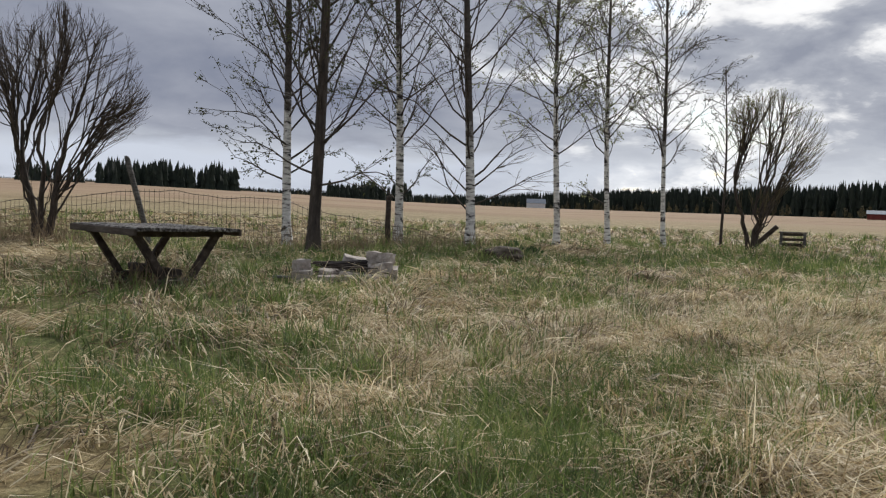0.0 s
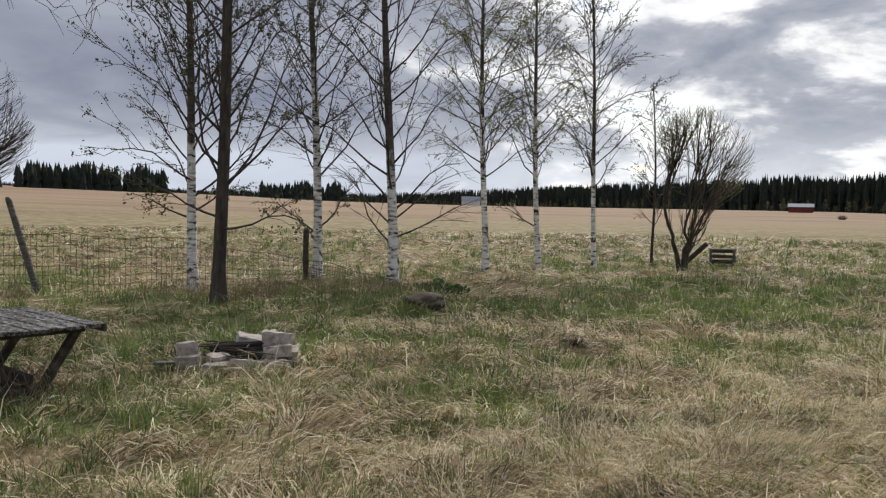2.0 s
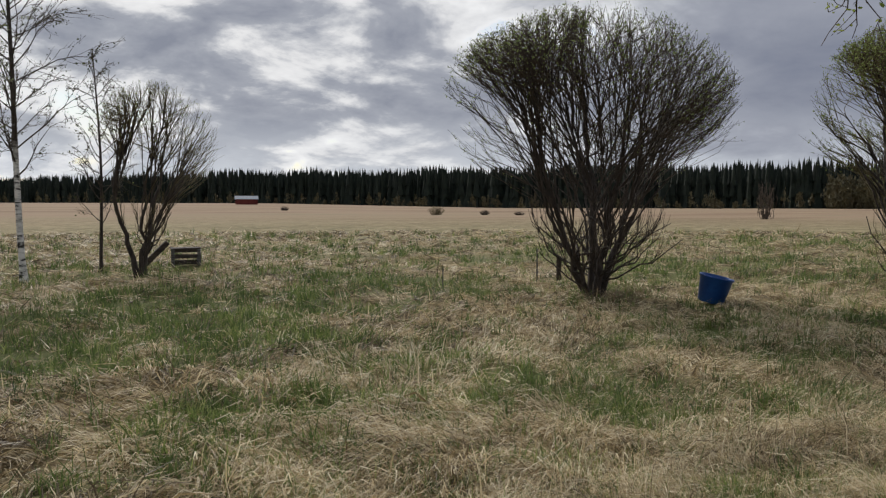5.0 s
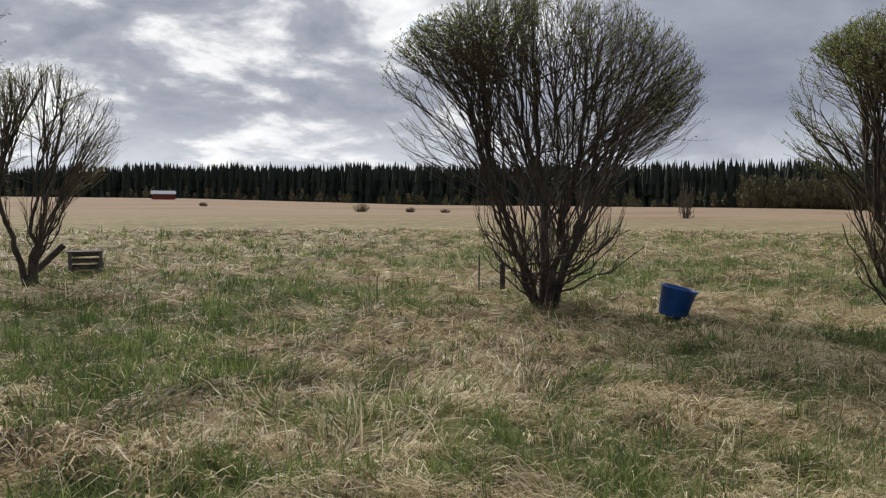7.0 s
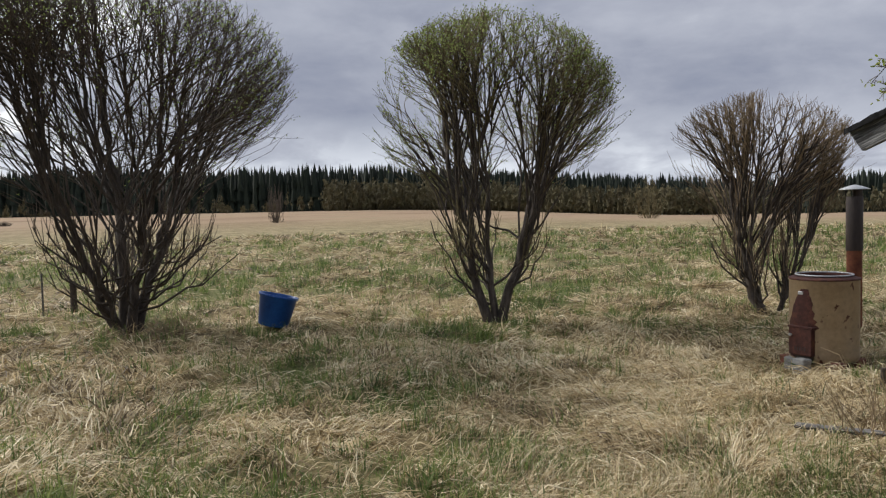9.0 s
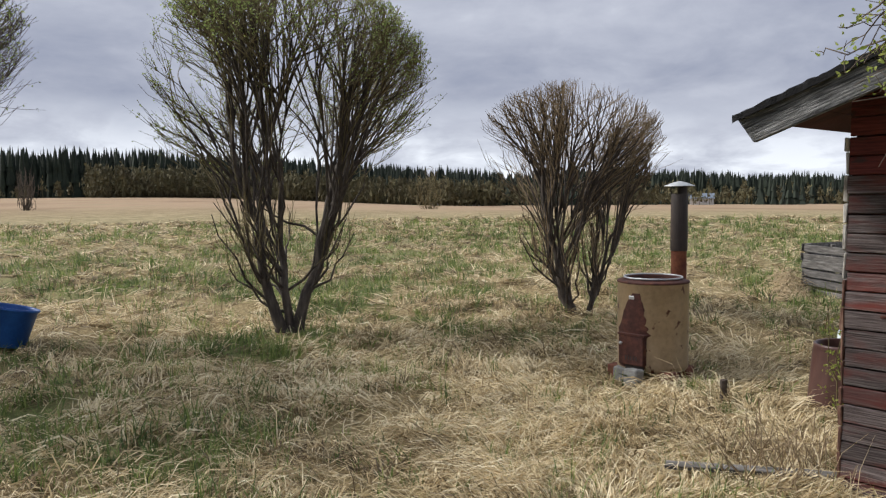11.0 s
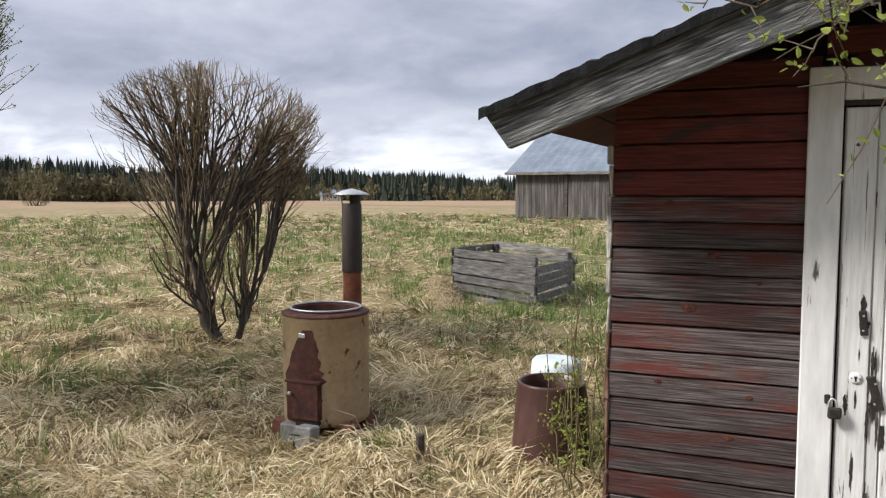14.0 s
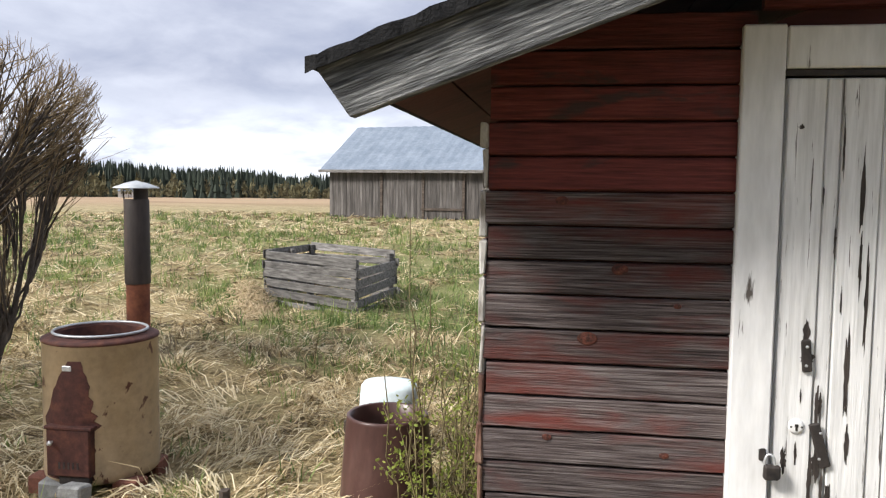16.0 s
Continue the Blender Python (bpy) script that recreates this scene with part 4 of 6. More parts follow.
def far_bush(seed, x, y, h, w, mat, label):
    rng = np.random.RandomState(seed)
    t = Tubes()
    for _ in range(110 if h < 4 else 34):
        az, k = rng.uniform(0, 6.28), math.sqrt(rng.rand())
        q = np.array((w * k * math.cos(az), w * k * math.sin(az), h * (0.25 + 0.75 * math.sqrt(max(0.0, 1 - 0.9 * k * k)) * rng.uniform(0.65, 1.0))))
        p = curve_pts((q[0] * 0.25, q[1] * 0.25, -0.1), q, True, rng, 5, 0.05)
        t.add(p, np.linspace(0.022, 0.010, 5) * np.clip(h / 2, 0.8, 1.5), 3)
        for _ in range(7):
            b = along(p, rng.uniform(0.2, 1))
            t.add([b, b + rng.normal(size=3) * (0.13 * w, 0.13 * w, 0.06 * h) + (0, 0, 0.05 * h)], [0.011 * max(0.8, h / 2), 0.006 * h / 2], 3)
    ob = thing("bush", x, y, ground_at(x, y) - 0.05, label=label, category="bush", group="lone bushes in the field")
    t.mesh("crown", mat, ob)


for sd, az, d, h, w, mt in ((1, 50.6, 115, 1.5, 1.4, TWIG_OLIVE), (2, 47.0, 120, 0.9, 0.9, TWIG), (3, 61.5, 150, 0.9, 0.9, TWIG), (4, 27.5, 90, 4.6, 1.3, TWIG), (5, 1.0, 110, 6.0, 3.2, TWIG_OLIVE), (6, -33, 58, 1.8, 0.9, TWIG), (7, 44.5, 118, 0.7, 0.9, TWIG)):
    far_bush(sd, 3 + d * math.cos(radians(az)), 5 + d * math.sin(radians(az)), h, w, mt, "lone bare bush in the dry field")


# ---- shed ----
# local x runs along the front wall from its free corner towards the door, local y into the shed
SHED_RZ = math.degrees(math.atan2(-0.660, -0.751))
SHED_X, SHED_Y = 7.36, 3.486
PITCH, BARGE_Y, TIP_X, TIP_Z, SLOPE = 0.0865, -0.40, -0.35, 1.733, 0.365


def shed():
    rng = random.Random(9)
    s = thing("shed", SHED_X, SHED_Y, 0, SHED_RZ, "small old shed of worn red boards with a white door", "shed")
    # body behind the boards
    bm = bmesh.new()
    D, W, EAVE = 2.6, 2.35, 1.56
    RIDGE = W / 2
    prof = [(-0.028, -0.1), (W, -0.1), (W, 1.62), (RIDGE, 1.62 + SLOPE * RIDGE), (-0.028, 1.62)]
    f, bk = [bm.verts.new((x, 0.03, z)) for x, z in prof], [bm.verts.new((x, D, z)) for x, z in prof]
    bm.faces.new(f), bm.faces.new(bk[::-1])
    for i in range(5):
        bm.faces.new((f[i], bk[i], bk[(i + 1) % 5], f[(i + 1) % 5]))
    # core takes the red with shade in its colour, seen between planks
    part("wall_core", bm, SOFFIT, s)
    # planks of the front wall
    base = 1.453 - PITCH * 17
    for i in range(26):
        z0 = base + i * PITCH
        top = 1.62 + SLOPE * 1.1
        if z0 > top:
            break
        red = z0 > 1.44
        for xa, xb in ((-0.03, 0.60), (1.40, 2.35)) if z0 < 1.80 else ((max(-0.03, (z0 - 1.66) / SLOPE), 2.35 - max(0.0, (z0 - 1.66) / SLOPE)),):
            if xb - xa < 0.05:
                continue
            bm = bmesh.new()
            segs, lip, e = 12, rng.uniform(-0.002, 0.002), rng.uniform(-0.006, 0.006)
            rows = []
            for k in range(segs + 1):
                x = xa + (xb - xa) * k / segs + (e if k == 0 else 0)
                w = rng.uniform(-0.0012, 0.0012)
                rows.append([bm.verts.new((x, y + lip, z)) for y, z in ((0.028, z0 + 0.0008), (0.004, z0 + 0.0022 + w), (-0.003, z0 + 0.006 + w), (0.0, z0 + PITCH - 0.007 + w), (0.006, z0 + PITCH - 0.003 + w), (0.028, z0 + PITCH - 0.0024))])
            for a, b in zip(rows, rows[1:]):
                for k in range(5):
                    bm.faces.new((a[k], b[k], b[k + 1], a[k + 1]))
            bm.faces.new(rows[0]), bm.faces.new(rows[-1][::-1])
            part("plank", bm, RED_PLANK if red else WORN_PLANK, s)
    for kx, kz, kr in ((0.30, 1.262, 0.017), (0.225, 1.087, 0.020), (0.155, 1.43, 0.013), (0.44, 1.175, 0.008), (0.13, 0.83, 0.010), (0.36, 0.66, 0.014), (0.42, 0.80, 0.010)):
        kr *= 0.72
        bm = lathe([(0.0, 0.0035), (kr * 0.35, 0.003), (kr * 0.45, 0.0015), (kr, 0.001), (kr * 1.15, -0.001)], 18)
        for v in bm.verts:
            v.co.x *= 1.5
        bmesh.ops.transform(bm, matrix=pose(kx, -0.003, kz, 90), verts=bm.verts)
        part("knot", bm, KNOT, s, "red-brown knot in the board")
    # ragged board ends of the side wall at the corner
    z = -0.05
    while z < 1.6:
        h = rng.uniform(0.09, 0.16)
        part("corner_board", box_bm(-0.040 - rng.uniform(0, 0.012), -0.006, z, -0.032, 0.025, min(z + h - 0.006, 1.62), 0.004, 0.004, rng), PALE_EDGE if z > 0.95 else RAGGED, s)
        part("side_plank", box_bm(-0.046, 0.026, z, -0.032, D, min(z + h - 0.006, 1.6), 0.003), WORN_PLANK, s)
        z += h
    # roof: decking, felt, barge boards
    for side in (0, 1):
        def X(x):
            return x if side == 0 else W - x
        L = RIDGE - TIP_X
        zt = TIP_Z - 0.03
        n = 9
        for i in range(n):
            xa, xb = TIP_X + 0.03 + (L - 0.03) * i / n, TIP_X + 0.03 + (L - 0.03) * (i + 1) / n - 0.006
            bm = bmesh.new()
            vs = [bm.verts.new((X(x), y, zt + SLOPE * (x - TIP_X) - d)) for d in (0.0, 0.022) for y in (BARGE_Y + 0.03, D + 0.3) for x in (xa, xb)]
            for q in ((0, 1, 3, 2), (4, 6, 7, 5), (0, 4, 5, 1), (2, 3, 7, 6), (0, 2, 6, 4), (1, 5, 7, 3)):
                bm.faces.new([vs[k] for k in q])
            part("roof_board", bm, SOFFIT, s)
        bm = bmesh.new()
        n = 60
        rows = []
        for i in range(n + 1):
            x = TIP_X - 0.015 + (L + 0.015) * i / n
            zz = zt + SLOPE * (x - TIP_X)
            y0 = BARGE_Y - 0.026 + rng.uniform(-0.008, 0.006)
            t = rng.uniform(0.026, 0.036)
            rows.append([bm.verts.new((X(x), yy, zz + dz)) for yy, dz in ((y0 + 0.01, 0.004), (y0, -0.012), (y0, t - 0.012), (y0 + 0.05, t), (D + 0.32, t), (D + 0.32, 0.004))])
        for a, b in zip(rows, rows[1:]):
            for k in range(6):
                bm.faces.new((a[k], b[k], b[(k + 1) % 6], a[(k + 1) % 6]))
        bm.faces.new(rows[0]), bm.faces.new(rows[-1][::-1])
        part("roofing_felt", bm, FELT, s, "black felt with a ragged edge")
        # barge board: weathered plank standing on edge along the gable
        bm = bmesh.new()
        cs = [(TIP_X, zt - 0.002), (RIDGE, zt + SLOPE * L - 0.002), (RIDGE, zt + SLOPE * L - 0.135), (TIP_X + 0.075, zt + SLOPE * 0.075 - 0.132)]
        fr = [bm.verts.new((X(x), BARGE_Y, z)) for x, z in cs]
        bk = [bm.verts.new((X(x), BARGE_Y + 0.028, z)) for x, z in cs]
        bm.faces.new(fr), bm.faces.new(bk[::-1])
        for i in range(4):
            bm.faces.new((fr[i], bk[i], bk[(i + 1) % 4], fr[(i + 1) % 4]))
        bmesh.ops.recalc_face_normals(bm, faces=bm.faces)
        bmesh.ops.bevel(bm, geom=list(bm.edges), offset=0.004, segments=1, affect="EDGES")
        lean = Matrix.Rotation(math.atan(SLOPE) * (-1 if side == 0 else 1), 4, "Y")
        bmesh.ops.transform(bm, matrix=lean.inverted(), verts=bm.verts)
        part("barge_board", bm, BARGE, s, "grey weathered board with peeling paint").matrix_basis = lean
    # door case and door
    part("door_frame", box_bm(0.565, -0.024, 0.02, 0.662, 0.024, 1.846, 0.004), WHITE_PAINT, s)
    part("door_frame", box_bm(0.6645, -0.022, 1.745, 1.3725, 0.024, 1.842, 0.004), WHITE_PAINT, s)
    part("door_frame", box_bm(1.375, -0.024, 0.02, 1.475, 0.024, 1.846, 0.004), WHITE_PAINT, s)
    # solid black strip: the gap's shade is put in by colour
    part("door_frame", box_bm(0.664, -0.012, 1.728, 1.373, 0.026, 1.743, 0.002), IRON, s, "dark gap above the door")
    part("sill", box_bm(0.60, -0.06, -0.02, 1.44, 0.03, 0.02, 0.006), GREY_WOOD, s)
    door = part("door", box_bm(0.670, 0.002, 0.03, 1.370, 0.026, 1.724, 0.002), DOOR_PAINT, s, "white boarded door with flaking paint")
    x = 0.671
    for w in (0.088, 0.036, 0.090, 0.036, 0.090, 0.036, 0.090, 0.036, 0.090, 0.09):
        x1 = min(x + w, 1.369)
        if x1 - x > 0.01:
            part("board", box_bm(x + 0.0015, -0.012 if w > 0.05 else -0.007, 0.035, x1 - 0.0015, 0.001, 1.722, 0.003), DOOR_PAINT, door)
        x = x1
    # lock plate with key hole
    bm = lathe([(0.0, 0.005), (0.010, 0.006), (0.015, 0.005), (0.0185, 0.002), (0.0185, 0.0)], 28)
    bmesh.ops.transform(bm, matrix=pose(0.723, -0.0125, 0.897, 90), verts=bm.verts)
    lock = part("lock_plate", bm, WHITE_PAINT, door, "round white lock plate", True)
    bm = box_bm(0.7205, -0.0195, 0.887, 0.7255, -0.0178, 0.897)
    box(bm, 0.719, -0.0195, 0.896, 0.727, -0.0178, 0.903)
    for xx in (0.711, 0.735):
        box(bm, xx - 0.0022, -0.0185, 0.894, xx + 0.0022, -0.016, 0.8985)
    part("key_hole", bm, IRON, door)
    for (cx, cz, hgt, ang, wd) in ((0.738, 1.070, 0.078, -6, 0.022), (0.777, 0.855, 0.108, -17, 0.025)):
        part("iron_plate", box_bm(-wd / 2, -0.004, -hgt / 2, wd / 2, 0.004, hgt / 2, 0.003, 0.002, rng, pose(cx, -0.017, cz, 0, ang)), IRON, door, "rusty black iron plate")
        for dz in (-0.3, 0.28):
            bm = lathe([(0.0, 0.003), (0.003, 0.002), (0.004, 0.0)], 10)
            bmesh.ops.transform(bm, matrix=pose(cx, -0.021, cz + dz * hgt, 90), verts=bm.verts)
            part("screw", bm, ZINC, door)
    def flake(cx, cz, w, h, seed):
        r2 = random.Random(seed)
        bm = bmesh.new()
        n = 22
        ring = []
        for k in range(n):
            t = 2 * math.pi * k / n
            f = 1 + r2.uniform(-0.38, 0.30)
            ring.append(bm.verts.new((cx + w / 2 * math.cos(t) * f, -0.0132, cz + h / 2 * math.sin(t) * abs(math.sin(t)) ** 0.3 * f)))
        bm.faces.new(ring)
        part("bare_patch", bm, BARE, door, "dark bare wood where paint flaked off")

    for i, (cx, cz, w, h) in enumerate(((0.737, 1.125, 0.016, 0.06), (0.742, 1.06, 0.030, 0.05), (0.768, 0.945, 0.012, 0.10), (0.772, 0.81, 0.020, 0.09), (0.724, 0.83, 0.008, 0.05), (0.830, 1.02, 0.012, 0.22), (0.838, 0.86, 0.010, 0.10), (0.848, 1.30, 0.008, 0.16), (0.79, 1.34, 0.006, 0.10), (0.81, 1.20, 0.005, 0.07), (0.705, 1.61, 0.012, 0.012), (0.76, 1.45, 0.004, 0.05), (0.73, 0.97, 0.004, 0.04), (0.80, 0.72, 0.014, 0.10), (0.72, 0.60, 0.010, 0.12), (0.697, 0.812, 0.014, 0.06), (0.758, 0.770, 0.012, 0.13), (0.785, 0.745, 0.008, 0.12), (0.775, 0.955, 0.009, 0.06), (0.845, 1.45, 0.012, 0.20), (0.865, 1.20, 0.008, 0.24), (0.80, 1.56, 0.006, 0.14), (0.822, 0.64, 0.009, 0.20), (0.76, 0.50, 0.012, 0.16), (0.86, 0.55, 0.010, 0.25), (0.69, 0.42, 0.010, 0.14))):
        flake(cx, cz, w, h, i)
    # padlock on a hasp
    pad = part("padlock", box_bm(0.646, -0.046, 0.770, 0.686, -0.028, 0.806, 0.005, 0.003, rng), IRON, door, "small dark padlock")
    t = Tubes()
    a = np.linspace(0, math.pi, 9)
    t.add(np.stack([0.661 + 0.012 * np.cos(a), np.full(9, -0.037), 0.806 + 0.026 * np.sin(a)], 1), np.full(9, 0.0035), 6)
    t.mesh("shackle", ZINC, door)
    part("hasp", box_bm(0.638, -0.030, 0.812, 0.654, -0.024, 0.842, 0.003, 0.002, rng), IRON, door, "rusty black hasp")
    return s


PALE_EDGE = surface("flaked_white_board_edge", [(0.36, (0.16, 0.14, 0.12)), (0.5, (0.42, 0.40, 0.37)), (0.7, (0.62, 0.60, 0.57))], 24, (1, 1, 0.3), relief=0.5)
RAGGED = surface("ragged_brown_board_edge", [(0.3, (0.05, 0.026, 0.020)), (0.55, (0.13, 0.065, 0.046)), (0.75, (0.26, 0.17, 0.12))], 26, (1, 1, 0.4), relief=0.8)
BARE = surface("bare_dark_wood", [(0.3, (0.018, 0.014, 0.012)), (0.6, (0.06, 0.048, 0.042)), (0.8, (0.13, 0.11, 0.10))], 120, (1, 1, 0.06), relief=0.6, detail=4)
KNOT = surface("knot_wood", [(0.35, (0.04, 0.018, 0.014)), (0.55, (0.11, 0.034, 0.022)), (0.75, (0.20, 0.08, 0.045))], 90, relief=0.6, depth=0.003)
BARGE = surface("peeling_barge_board", [(0.36, (0.030, 0.030, 0.031)), (0.46, (0.085, 0.087, 0.088)), (0.56, (0.15, 0.152, 0.152)), (0.68, (0.34, 0.337, 0.333))], 150, (0.055, 0.5, 1.0), relief=1.0, detail=6, fine=2.5, over=((0.05, 0.05, 0.05), 55.0, 0.58, 0.64, (0.10, 1, 1)))
DOOR_PAINT = surface("peeling_door_paint", [(0.3, (0.60, 0.595, 0.585)), (0.6, (0.73, 0.725, 0.72)), (0.8, (0.79, 0.785, 0.78))], 40, (1, 1, 0.06), rough=0.6, relief=0.3, detail=4, fine=2.5, over=((0.09, 0.075, 0.068), 30.0, 0.635, 0.665, (2.4, 1, 0.12)))
shed()


# ---- wash boiler with its flue ----
def boiler():
    x, y = 10.15, 3.64
    z = ground_at(x, y)
    facing = 132.0          # door towards the yard
    b = thing("wash_boiler", x, y, z, facing, "beige enamelled outdoor wash boiler with rust and a flue", "boiler")
    R, H0, H1 = 0.278, 0.07, 0.775
    part("drum", lathe([(0.0, H0), (R - 0.012, H0), (R, H0 + 0.015), (R + 0.002, H0 + 0.05), (R, H0 + 0.06), (R, H1 - 0.020), (R + 0.003, H1 - 0.016)], 64), ENAMEL, b, "beige enamelled drum with rust spots", True)
    part("rim", lathe([(R + 0.003, H1 - 0.016), (R + 0.006, H1 - 0.010), (R + 0.004, H1 - 0.002), (R - 0.012, H1 + 0.004), (R - 0.050, H1 + 0.012), (R - 0.053, H1 + 0.024), (R - 0.060, H1 + 0.020), (R - 0.075, H1 - 0.10)], 64), RUST, b, "brown rim", True)
    t = Tubes()
    a = np.linspace(0, 2 * math.pi, 49)
    t.add(np.stack([(R - 0.052) * np.cos(a), (R - 0.052) * np.sin(a), np.full(49, H1 + 0.024)], 1), np.full(49, 0.0075), 8)
    t.mesh("pot_edge", ZINC, b, "bright worn edge")
    part("pot", lathe([(R - 0.066, H1 + 0.008), (R - 0.08, H1 - 0.12), (R - 0.15, H1 - 0.30), (0.0, H1 - 0.33)], 48), RUST, b, "rusty inner pot", True)
    # rust-burnt patch above the fire door, a flame-shaped skin on the drum
    rng = random.Random(6)
    bm = bmesh.new()
    rows = []
    for k in range(25):
        zz = 0.10 + (0.69 - 0.10) * k / 24
        f = (zz - 0.40) / 0.29
        half = 0.42 if zz < 0.36 else 0.42 * max(0.0, 1 - f) ** 0.95 + 0.06
        c = 0.07 - (0.17 * f if f > 0 else 0)
        half *= 0.96 + 0.14 * noise.noise(Vector((zz * 9, 3.3, 1.7)))
        a0, a1 = c - half * (1 + rng.uniform(-0.14, 0.14)), c + half * (1 + rng.uniform(-0.10, 0.10)) + 0.0
        rows.append([bm.verts.new(((R + 0.0025) * math.cos(-a), (R + 0.0025) * math.sin(-a), zz)) for a in np.linspace(a0 - 0.06, a1 + 0.06, 9)])
    for p, q in zip(rows, rows[1:]):
        for i in range(8):
            bm.faces.new((p[i], p[i + 1], q[i + 1], q[i]))
    part("burnt_patch", bm, RUST, b, "dark rust where the enamel burnt off")
    ang = 0.0
    m = Matrix.Rotation(ang, 4, "Z")
    door = part("fire_door", box_bm(R - 0.03, -0.116, 0.125, R + 0.022, 0.112, 0.36, 0.006, m=m), RUST, b, "rusty iron fire door")
    part("door_frame", box_bm(R - 0.05, -0.125, 0.358, R + 0.026, 0.125, 0.374, 0.003, m=m), RUST, b)
    for i in range(5):
        part("vent_slot", box_bm(R + 0.0215, -0.052 + 0.024 * i, 0.165, R + 0.0235, -0.042 + 0.024 * i, 0.198, m=m), IRON, door)
    bm = lathe([(0.0, 0.03), (0.010, 0.028), (0.013, 0.018), (0.007, 0.010), (0.006, 0.0)], 16)
    bmesh.ops.transform(bm, matrix=m @ pose(R + 0.022, -0.083, 0.295, 0, 90), verts=bm.verts)
    part("knob", bm, ZINC, door, "worn metal knob", True)
    part("badge", box_bm(R - 0.01, -0.025, 0.640, R + 0.006, 0.025, 0.668, 0.004, m=Matrix.Rotation(ang - 0.04, 4, "Z")), ZINC, b, "small pale maker's plate")
    part("ash_opening", box_bm(R - 0.06, -0.06, 0.085, R + 0.010, 0.10, 0.126, 0.003, m=m), IRON, b)
    # flue
    px, py = (Matrix.Rotation(-radians(facing), 3, "Z") @ Vector((0.36, -0.27, 0))).xy
    rx, ry = (Matrix.Rotation(-radians(facing), 3, "Z") @ Vector((-0.30, -0.95, 0))).xy
    px, py = px + rx * 0.04, py + ry * 0.04
    fl = part("flue_pipe", lathe([(0.066, 0.30), (0.064, 0.98)], 28), FLUE_RUST, b, "rusty lower pipe", True)
    fl.location = (px, py, 0)
    up = part("flue_pipe", lathe([(0.069, 0.98), (0.071, 0.99), (0.069, 1.45), (0.066, 1.46)], 28), PIPE, b, "sooty dark pipe", True)
    up.location = (px, py, 0)
    neck = part("cap_neck", lathe([(0.040, 1.40), (0.040, 1.535)], 20), PIPE, b, "sooty neck under the cap", True)
    neck.location = (px + rx * 0.024, py + ry * 0.024, 0)
    t = Tubes()
    t.add([(-rx * 0.064, -ry * 0.064, 1.44), (-rx * 0.070, -ry * 0.070, 1.50), (-rx * 0.055, -ry * 0.055, 1.54)], [0.004, 0.004, 0.004], 5)
    t.mesh("cap_wire", PIPE, b).location = (px, py, 0)
    cap = part("rain_cap", lathe([(0.0, 1.566), (0.06, 1.552), (0.122, 1.528), (0.127, 1.522), (0.122, 1.521), (0.0, 1.548)], 32), ZINC, b, "pale metal rain cap", True)
    cap.location = (px, py, 0)
    return b, facing


FLUE_RUST = surface("orange_rust_pipe", [(0.3, (0.10, 0.03, 0.018)), (0.55, (0.19, 0.065, 0.032)), (0.75, (0.25, 0.10, 0.05))], 10, rough=0.8, relief=0.3, depth=0.003)
_, FACING = boiler()


def boiler_blocks():
    rng = random.Random(8)
    c, s = math.cos(radians(FACING)), math.sin(radians(FACING))
    for dx, dy, w, d, h, mt, nm, lb in ((0.36, 0.07, 0.13, 0.09, 0.105, GREY_STONE, "stone_block", "grey stone block in front of the wash boiler"),
                                     (0.24, -0.10, 0.15, 0.11, 0.075, GREY_STONE, "stone_block", "grey stone block under the wash boiler"),
                                     (0.17, -0.22, 0.12, 0.10, 0.075, BRICK, "brick", "red brick under the wash boiler"),
                                     (0.16, 0.24, 0.15, 0.10, 0.075, BRICK, "brick", "red brick under the wash boiler"),
                                     (-0.15, 0.16, 0.2, 0.12, 0.075, BRICK, "brick", "red brick under the wash boiler"),
                                     (-0.15, -0.16, 0.2, 0.12, 0.075, BRICK, "brick", "red brick under the wash boiler")):
        X, Y = 10.15 + c * dx - s * dy, 3.64 + s * dx + c * dy
        z = ground_at(10.15, 3.64)
        o = part(nm, box_bm(-d / 2, -w / 2, -0.05, d / 2, w / 2, h + 0.012, 0.010, 0.006, rng), mt)
        o.matrix_basis = pose(X, Y, z, 0, 0, FACING + rng.uniform(-9, 9))
        tagged(o, lb, "block" if nm == "stone_block" else "brick", "supports of the boiler")


boiler_blocks()


# ---- planter pipe, tub, stake, plank ----
def planter():
    x, y = 8.90, 2.72
    p = thing("clay_pipe_planter", x, y, ground_at(x, y) - 0.02, 0, "brown glazed clay pipe section standing upright with soil", "planter")
    part("shell", lathe([(0.228, 0.0), (0.220, 0.10), (0.200, 0.37), (0.192, 0.435), (0.192, 0.447), (0.184, 0.453), (0.172, 0.447), (0.172, 0.30), (0.174, 0.20)], 56), BROWN_GLAZE, p, "", True)
    bm = lathe([(0.0, 0.31), (0.08, 0.315), (0.174, 0.30)], 32)
    for v in bm.verts:
        v.co.z += random.Random(int(v.co.x * 9000)).uniform(-0.012, 0.012)
    part("soil", bm, SOIL, p, "dark soil")


planter()


